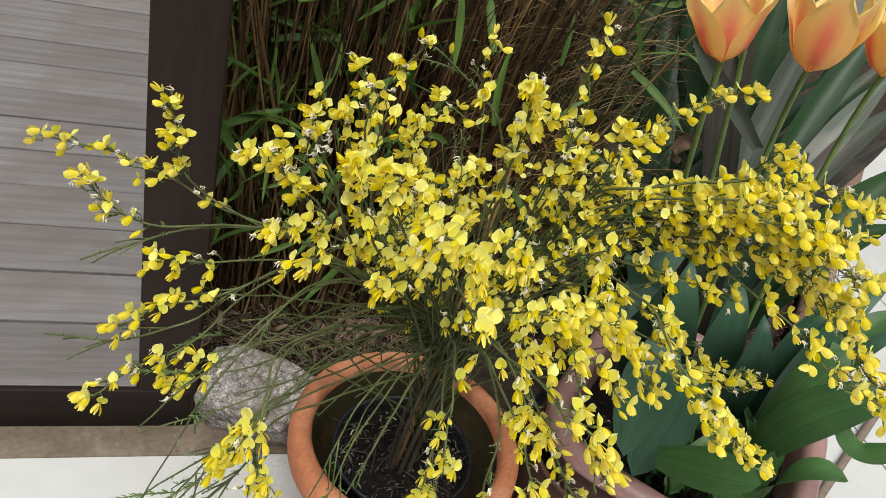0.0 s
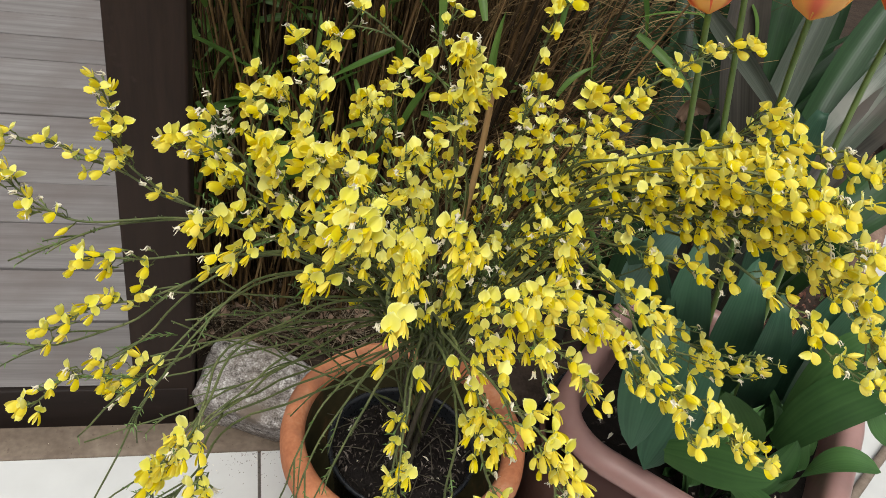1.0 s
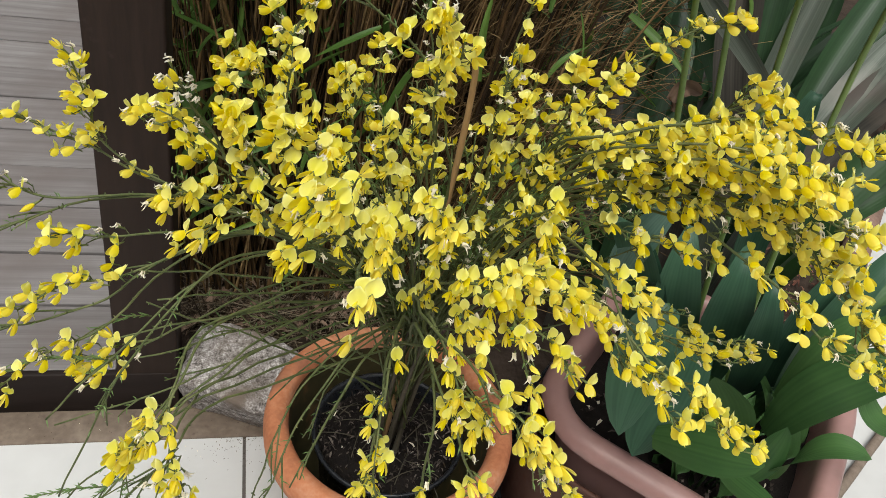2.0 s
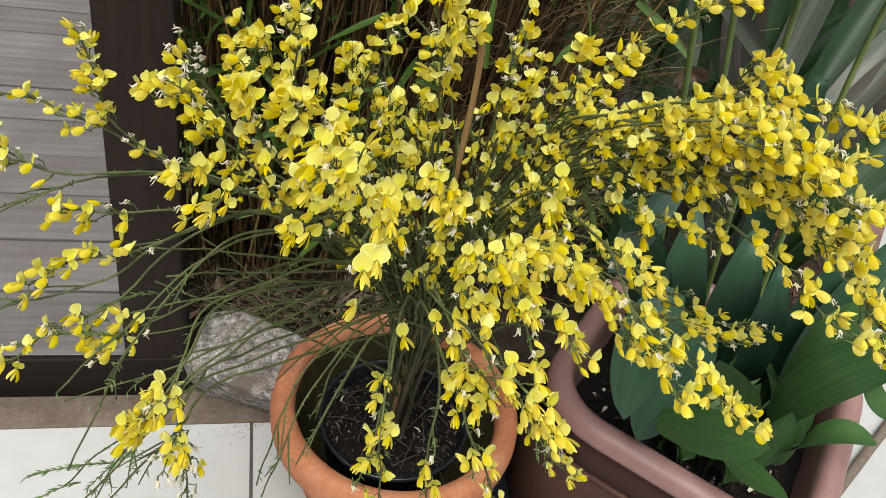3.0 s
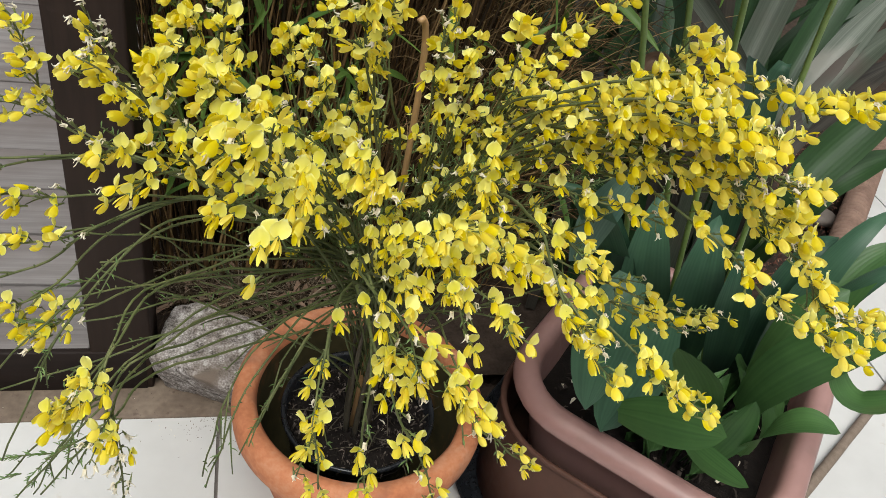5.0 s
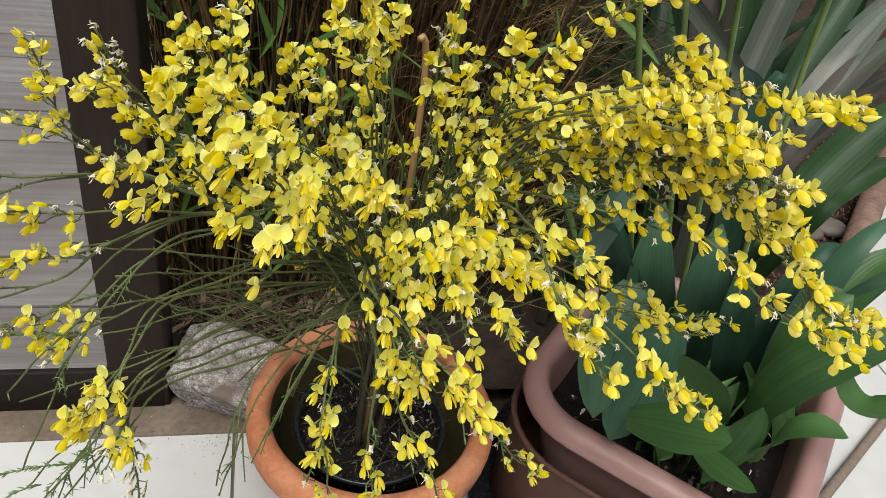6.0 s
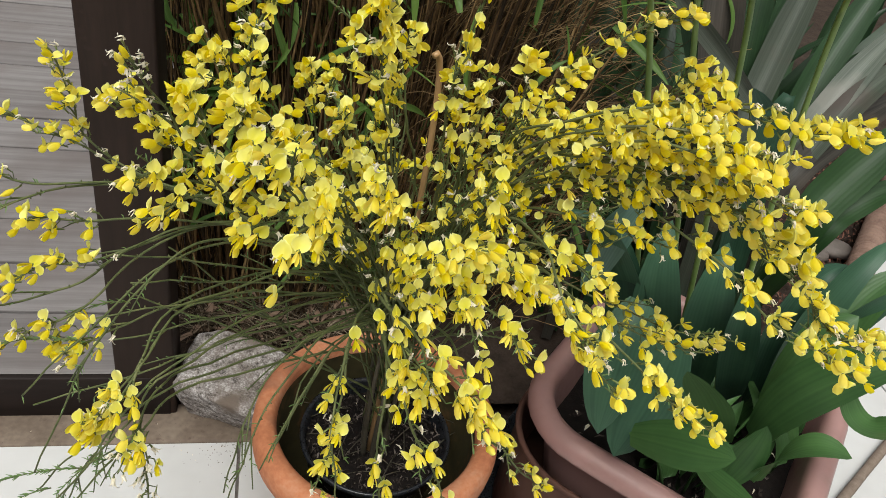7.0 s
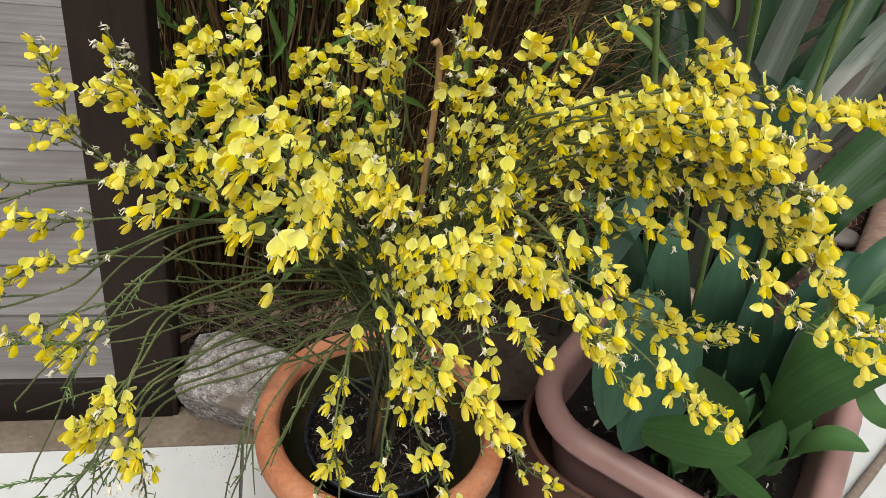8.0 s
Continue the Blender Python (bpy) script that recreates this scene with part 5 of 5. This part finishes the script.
# ---- dry bamboo clump ----
bamboo = thing("bamboo_clump", (0.4, 1.55, 0.0), "dense clump of thin dry brown bamboo canes with green leaves", "bamboo")
canes = Soup()
for k in range(1700):
    bx, by = frng.gauss(0.38, 0.28), 1.3 + abs(frng.gauss(0, 0.3))
    if bx < -0.045 or bx > 1.2:
        continue
    base = Vector((bx, by, 0.0))
    lean = 0.35 * (bx - 0.25) + frng.gauss(0, 0.12)
    if bx > 0.66:
        continue
    # every twelfth cane is made taller, up into the added shade canopy
    h = frng.uniform(0.5, 1.25) if k % 12 else 1.7
    top = base + Vector((lean * h, frng.gauss(0.05, 0.1) * h, h))
    top.x = max(top.x, -0.045)
    r = frng.choice((0.0012, 0.0016, 0.002, 0.0026, 0.0034, 0.005))
    tube(canes, bent(base, base.lerp(top, 0.5) + Vector((frng.gauss(0, 0.015), frng.gauss(0, 0.015), 0)), top, 5), r, r * 0.6, 4, cap=False)
for k in range(900):
    base = Vector((frng.uniform(0.4, 0.75), frng.uniform(1.22, 1.7), frng.uniform(0.0, 0.4)))
    ln = frng.uniform(0.2, 0.5)
    out = Vector((frng.gauss(0.35, 0.3), frng.gauss(-0.15, 0.25), 0))
    top = base + out * ln + UPZ * ln * frng.uniform(0.2, 0.9)
    tube(canes, bent(base, base.lerp(top, 0.5) + UPZ * 0.06, top, 6), 0.0011, 0.0006, 3, cap=False)
o = part("cane_thicket", canes, M_CANE, bamboo)
straw = Soup()
for k in range(620):
    base = Vector((frng.uniform(0.42, 0.85), frng.uniform(1.3, 1.6), frng.uniform(0.15, 0.75)))
    ln = frng.uniform(0.18, 0.42)
    top = base + Vector((frng.gauss(0.55, 0.25), frng.gauss(-0.2, 0.2), frng.gauss(0.35, 0.35))) * ln
    tube(straw, bent(base, base.lerp(top, 0.5) + UPZ * 0.05, top, 6), 0.0012, 0.0005, 3, cap=False)
o["kind"] = "stuff"
o = part("dry_grass", straw, M_STRAW, bamboo, "golden brown dry grass")
o["kind"] = "stuff"
leaf_soups = []
for k in range(5):
    b = Soup()
    ln = (0.1, 0.13, 0.15, 0.085, 0.12)[k]
    blade(b, bent((0, 0, 0), (ln * 0.5, 0.002 * k, 0.003), (ln, 0, -0.003 * k), 8), 0.0105 + 0.003 * (k % 3), 0.3, 4)
    me = b.mesh("leaf")
    me.materials.append(M_BAMBOOLEAF)
    me.shade_smooth()
    leaf_soups.append(me)
for k in range(400):
    left = frng.random() < 0.75
    p = Vector((0.04 + 0.36 * frng.random() ** 1.6 if left else frng.uniform(0.35, 1.0), frng.uniform(1.2, 1.55), frng.uniform(0.28, 1.0)))
    o = attach(new("leaf", frng.choice(leaf_soups)), bamboo)
    o.matrix_basis = Matrix.Translation(p) @ pose(0, 0, 0, frng.uniform(-60, 60), frng.uniform(-75, 75), frng.uniform(0, 360))

# leaf canopy added above the view, only to shade the clump's foot
tops = Soup()
for k in range(1300):
    p = Vector((frng.uniform(-0.02, 1.9), frng.uniform(1.32, 2.1), frng.uniform(1.35, 1.85)))
    d = Vector((frng.gauss(0.2, 0.6), frng.gauss(-0.2, 0.6), frng.gauss(-0.4, 0.4))).normalized() * frng.uniform(0.09, 0.15)
    blade(tops, bent(p, p + d * 0.5 + UPZ * 0.006, p + d, 4), frng.uniform(0.013, 0.018), 0.3, 2)
o = part("leafy_tops", tops, M_BAMBOOLEAF, bamboo)
o["kind"] = "stuff"

# straw and twig litter under the clump
litter = Soup()
for k in range(1500):
    x = frng.uniform(0.06, 0.5)
    y = 1.07 + abs(frng.gauss(0, 0.22))
    if x < 0.36 and y < 1.19:
        y += 0.16
    p = Vector((x, y, 0.012 + 0.03 * frng.random()))
    a = frng.uniform(0, 6.283)
    ln = frng.uniform(0.03, 0.16)
    d = Vector((math.cos(a), math.sin(a), frng.gauss(0, 0.2))) * ln
    tube(litter, bent(p, p + d * 0.5 + UPZ * 0.012 * frng.random(), p + d, 3), frng.uniform(0.0006, 0.0018), 0.0005, 3, cap=False)
for k in range(160):
    p = Vector((frng.uniform(0.06, 0.55), 1.2 + abs(frng.gauss(0, 0.2)), 0.03))
    a = frng.uniform(0, 6.283)
    d = Vector((math.cos(a), math.sin(a), frng.gauss(0, 0.25))) * frng.uniform(0.03, 0.07)
    blade(litter, bent(p, p + d * 0.5 + UPZ * 0.01, p + d, 5), 0.012, 0.5, 2, mi=1)
tagged(link("straw_litter", litter, (M_LITTER, M_DEADLEAF)), "dry straw, twigs and dead leaves on the soil", "litter", kind="stuff")

# bark mulch and rope-topped edging beyond the tub
E0, E1 = Vector((1.512, 1.145, 0)), Vector((2.569, 2.279, 0))
mulch = Soup()
for k in range(6500):
    p = Vector((frng.uniform(1.2, 2.4), frng.uniform(1.05, 2.5), 0.012 + 0.012 * frng.random()))
    if (p.x - E0.x) * 0.732 - (p.y - E0.y) * 0.682 < -0.01:
        a, ln, w = frng.uniform(0, 6.283), frng.uniform(0.005, 0.02), frng.uniform(0.004, 0.009)
        d = Vector((math.cos(a), math.sin(a), frng.gauss(0, 0.45))) * ln
        blade(mulch, [p, p + d * 0.5 + UPZ * 0.004, p + d], w, 0.6, 2, "strap")
tagged(link("bark_mulch", mulch, M_MULCH), "red-brown bark mulch over the planting bed", "mulch", kind="stuff")
edging = thing("garden_edging", E0, "weathered terracotta garden edging with a twisted rope top", "garden edging")
d = (E1 - E0).normalized()
side = Vector((-d.y, d.x, 0))
for k in range(6):
    b = Soup()
    p0, p1 = E0 + d * (0.26 * k), E0 + d * (0.26 * k + 0.256)
    rings = []
    n, m = 84, 14
    for i in range(n + 1):
        c = p0.lerp(p1, i / n)
        ring = []
        for j in range(m):
            a = 6.28318 * j / m
            r = 0.023 * (1 + 0.7 * abs(math.sin(a * 0.5 + i * 0.42)) ** 0.7)
            ring.append(b.vert(c + side * r * math.cos(a) + UPZ * (0.075 + r * math.sin(a))))
        rings.append(ring)
    for u, v in zip(rings, rings[1:]):
        for j in range(m):
            b.face((u[j], u[(j + 1) % m], v[(j + 1) % m], v[j]))
    b.face(rings[0][::-1])
    b.face(rings[-1])
    part("rope_top", b, M_EDGING, edging)
    bm = bmesh.new()
    box(bm, (0.0, -0.018, -0.04), (0.256, 0.018, 0.065), 0.003)
    bm.transform(Matrix.Translation(p0) @ Matrix.Rotation(math.atan2(d.y, d.x), 4, "Z"))
    part("panel", bm, M_EDGING, edging)
for x, y, s in ((1.837, 1.608, 0.045), (1.752, 1.578, 0.035)):
    bm = bmesh.new()
    bmesh.ops.create_icosphere(bm, subdivisions=3, radius=1)
    for v in bm.verts:
        v.co = Vector((x, y, 0.03)) + Vector((v.co.x * s * 1.3, v.co.y * s, v.co.z * s * 0.5)) * (1 + 0.15 * noise.noise(v.co * 1.5 + Vector((x * 9, 0, 0))))
    tagged(link("pebble", bm, M_PEBBLE), "smooth tan pebble lying on the bark mulch", "pebble")

# stick lying on the tiles
b = Soup()
tube(b, bent((1.12, 0.63, 0.014), (1.55, 0.915, 0.016), (2.3, 1.42, 0.016), 20), 0.0105, 0.0095, 10, 0.04)
tagged(link("stick", b, M_STICK), "straight brown wooden stick lying on the white tiles", "stick")

# deck boards, each a piece of its own
deck = thing("deck", (-1.3, 1.8, 0.09), "weathered grey wooden deck boards with narrow dark gaps", "deck", kind="structure")
board_meshes = []
for wide in (0.1415, 0.1435, 0.145):
    bm = bmesh.new()
    box(bm, (-2.5, 0.0, -0.012), (-0.055, wide, 0.012), 0.0025)
    me = bpy.data.meshes.new("board")
    bm.to_mesh(me)
    bm.free()
    me.materials.append(M_DECK)
    board_meshes.append(me)
for i in range(16):
    o = attach(new("board", board_meshes[(i * 2 + i // 3) % 3]), deck)
    o.matrix_basis = pose(0, 1.2125 + 0.148 * i, 0.086 + 0.001 * (i % 3))
bm = bmesh.new()
box(bm, (-2.5, 1.0485, 0.074), (-0.055, 1.206, 0.098), 0.0025)
part("board", bm, M_DECK, deck)
bm = bmesh.new()
box(bm, (-2.5, 1.07, -0.02), (-0.115, 3.6, 0.06))
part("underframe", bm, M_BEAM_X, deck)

# floor tiles
paving = thing("tiled_floor", (0.2, 0.0, -0.01), "large white glazed floor tiles with grey joints", "tiled floor", kind="structure")
bm = bmesh.new()
box(bm, (0, 0, -0.01), (0.494, 0.494, 0.0), 0.0015)
tile_mesh = bpy.data.meshes.new("tile")
bm.to_mesh(tile_mesh)
bm.free()
tile_mesh.materials.append(M_TILE)
for i in range(-4, 7):
    for j in range(-4, 4):
        x, y = 0.171 + 0.5 * i, 0.653 + 0.5 * j
        inner = (x - E0.x) * 0.732 - (y + 0.494 - E0.y) * 0.682
        outer_corner = (x + 0.494 - E0.x) * 0.732 - (y - E0.y) * 0.682
        if j < 0 or inner > 0:
            o = attach(new("tile", tile_mesh), paving)
            o.matrix_basis = pose(x, y, 0.0)
            continue
        if j > 0 and outer_corner < 0.03:
            continue
        # cut along the edging and the concrete strip
        bm = bmesh.new()
        foot = 0.966 if j == 0 else y
        if outer_corner > 0.03:
            box(bm, (x, foot, -0.01), (x + 0.494, y + 0.494, 0.0))
            bmesh.ops.bisect_plane(bm, geom=bm.verts[:] + bm.edges[:] + bm.faces[:], plane_co=E0, plane_no=(0.732, -0.682, 0), clear_inner=True)
            bmesh.ops.holes_fill(bm, edges=[e for e in bm.edges if e.is_boundary], sides=0)
        if j == 0:
            box(bm, (x, y, -0.01), (x + 0.494, 0.966, 0.0))
        part("tile", bm, M_TILE, paving, smooth=False)
bm = bmesh.new()
box(bm, (-1.83, -1.35, -0.03), (3.66, 0.965, -0.003))
part("joint_bed", bm, M_GROUT, paving)

# dirt and fallen petals on the strip and the tiles
dirt = Soup()
for k in range(230):
    near = frng.random() < 0.35
    p = Vector((frng.uniform(-0.25, 0.24), frng.uniform(0.968, 1.03), 0.0045)) if near else Vector((frng.gauss(0.17, 0.05), 0.966 - abs(frng.gauss(0, 0.03)), 0.0008))
    a = frng.uniform(0, 6.283)
    d = Vector((math.cos(a), math.sin(a), 0)) * frng.choice((0.0008, 0.001, 0.0013, 0.0018, 0.004))
    blade(dirt, [p, p + d * 0.5 + UPZ * 0.0012, p + d], frng.uniform(0.0007, 0.0016), 0.3, 2, "strap", mi=0 if k % 12 else 1)
tagged(link("dirt_crumbs", dirt, (M_DIRT, M_WITHER)), "dark dirt crumbs, straws and a few fallen petals", "dirt", kind="stuff")
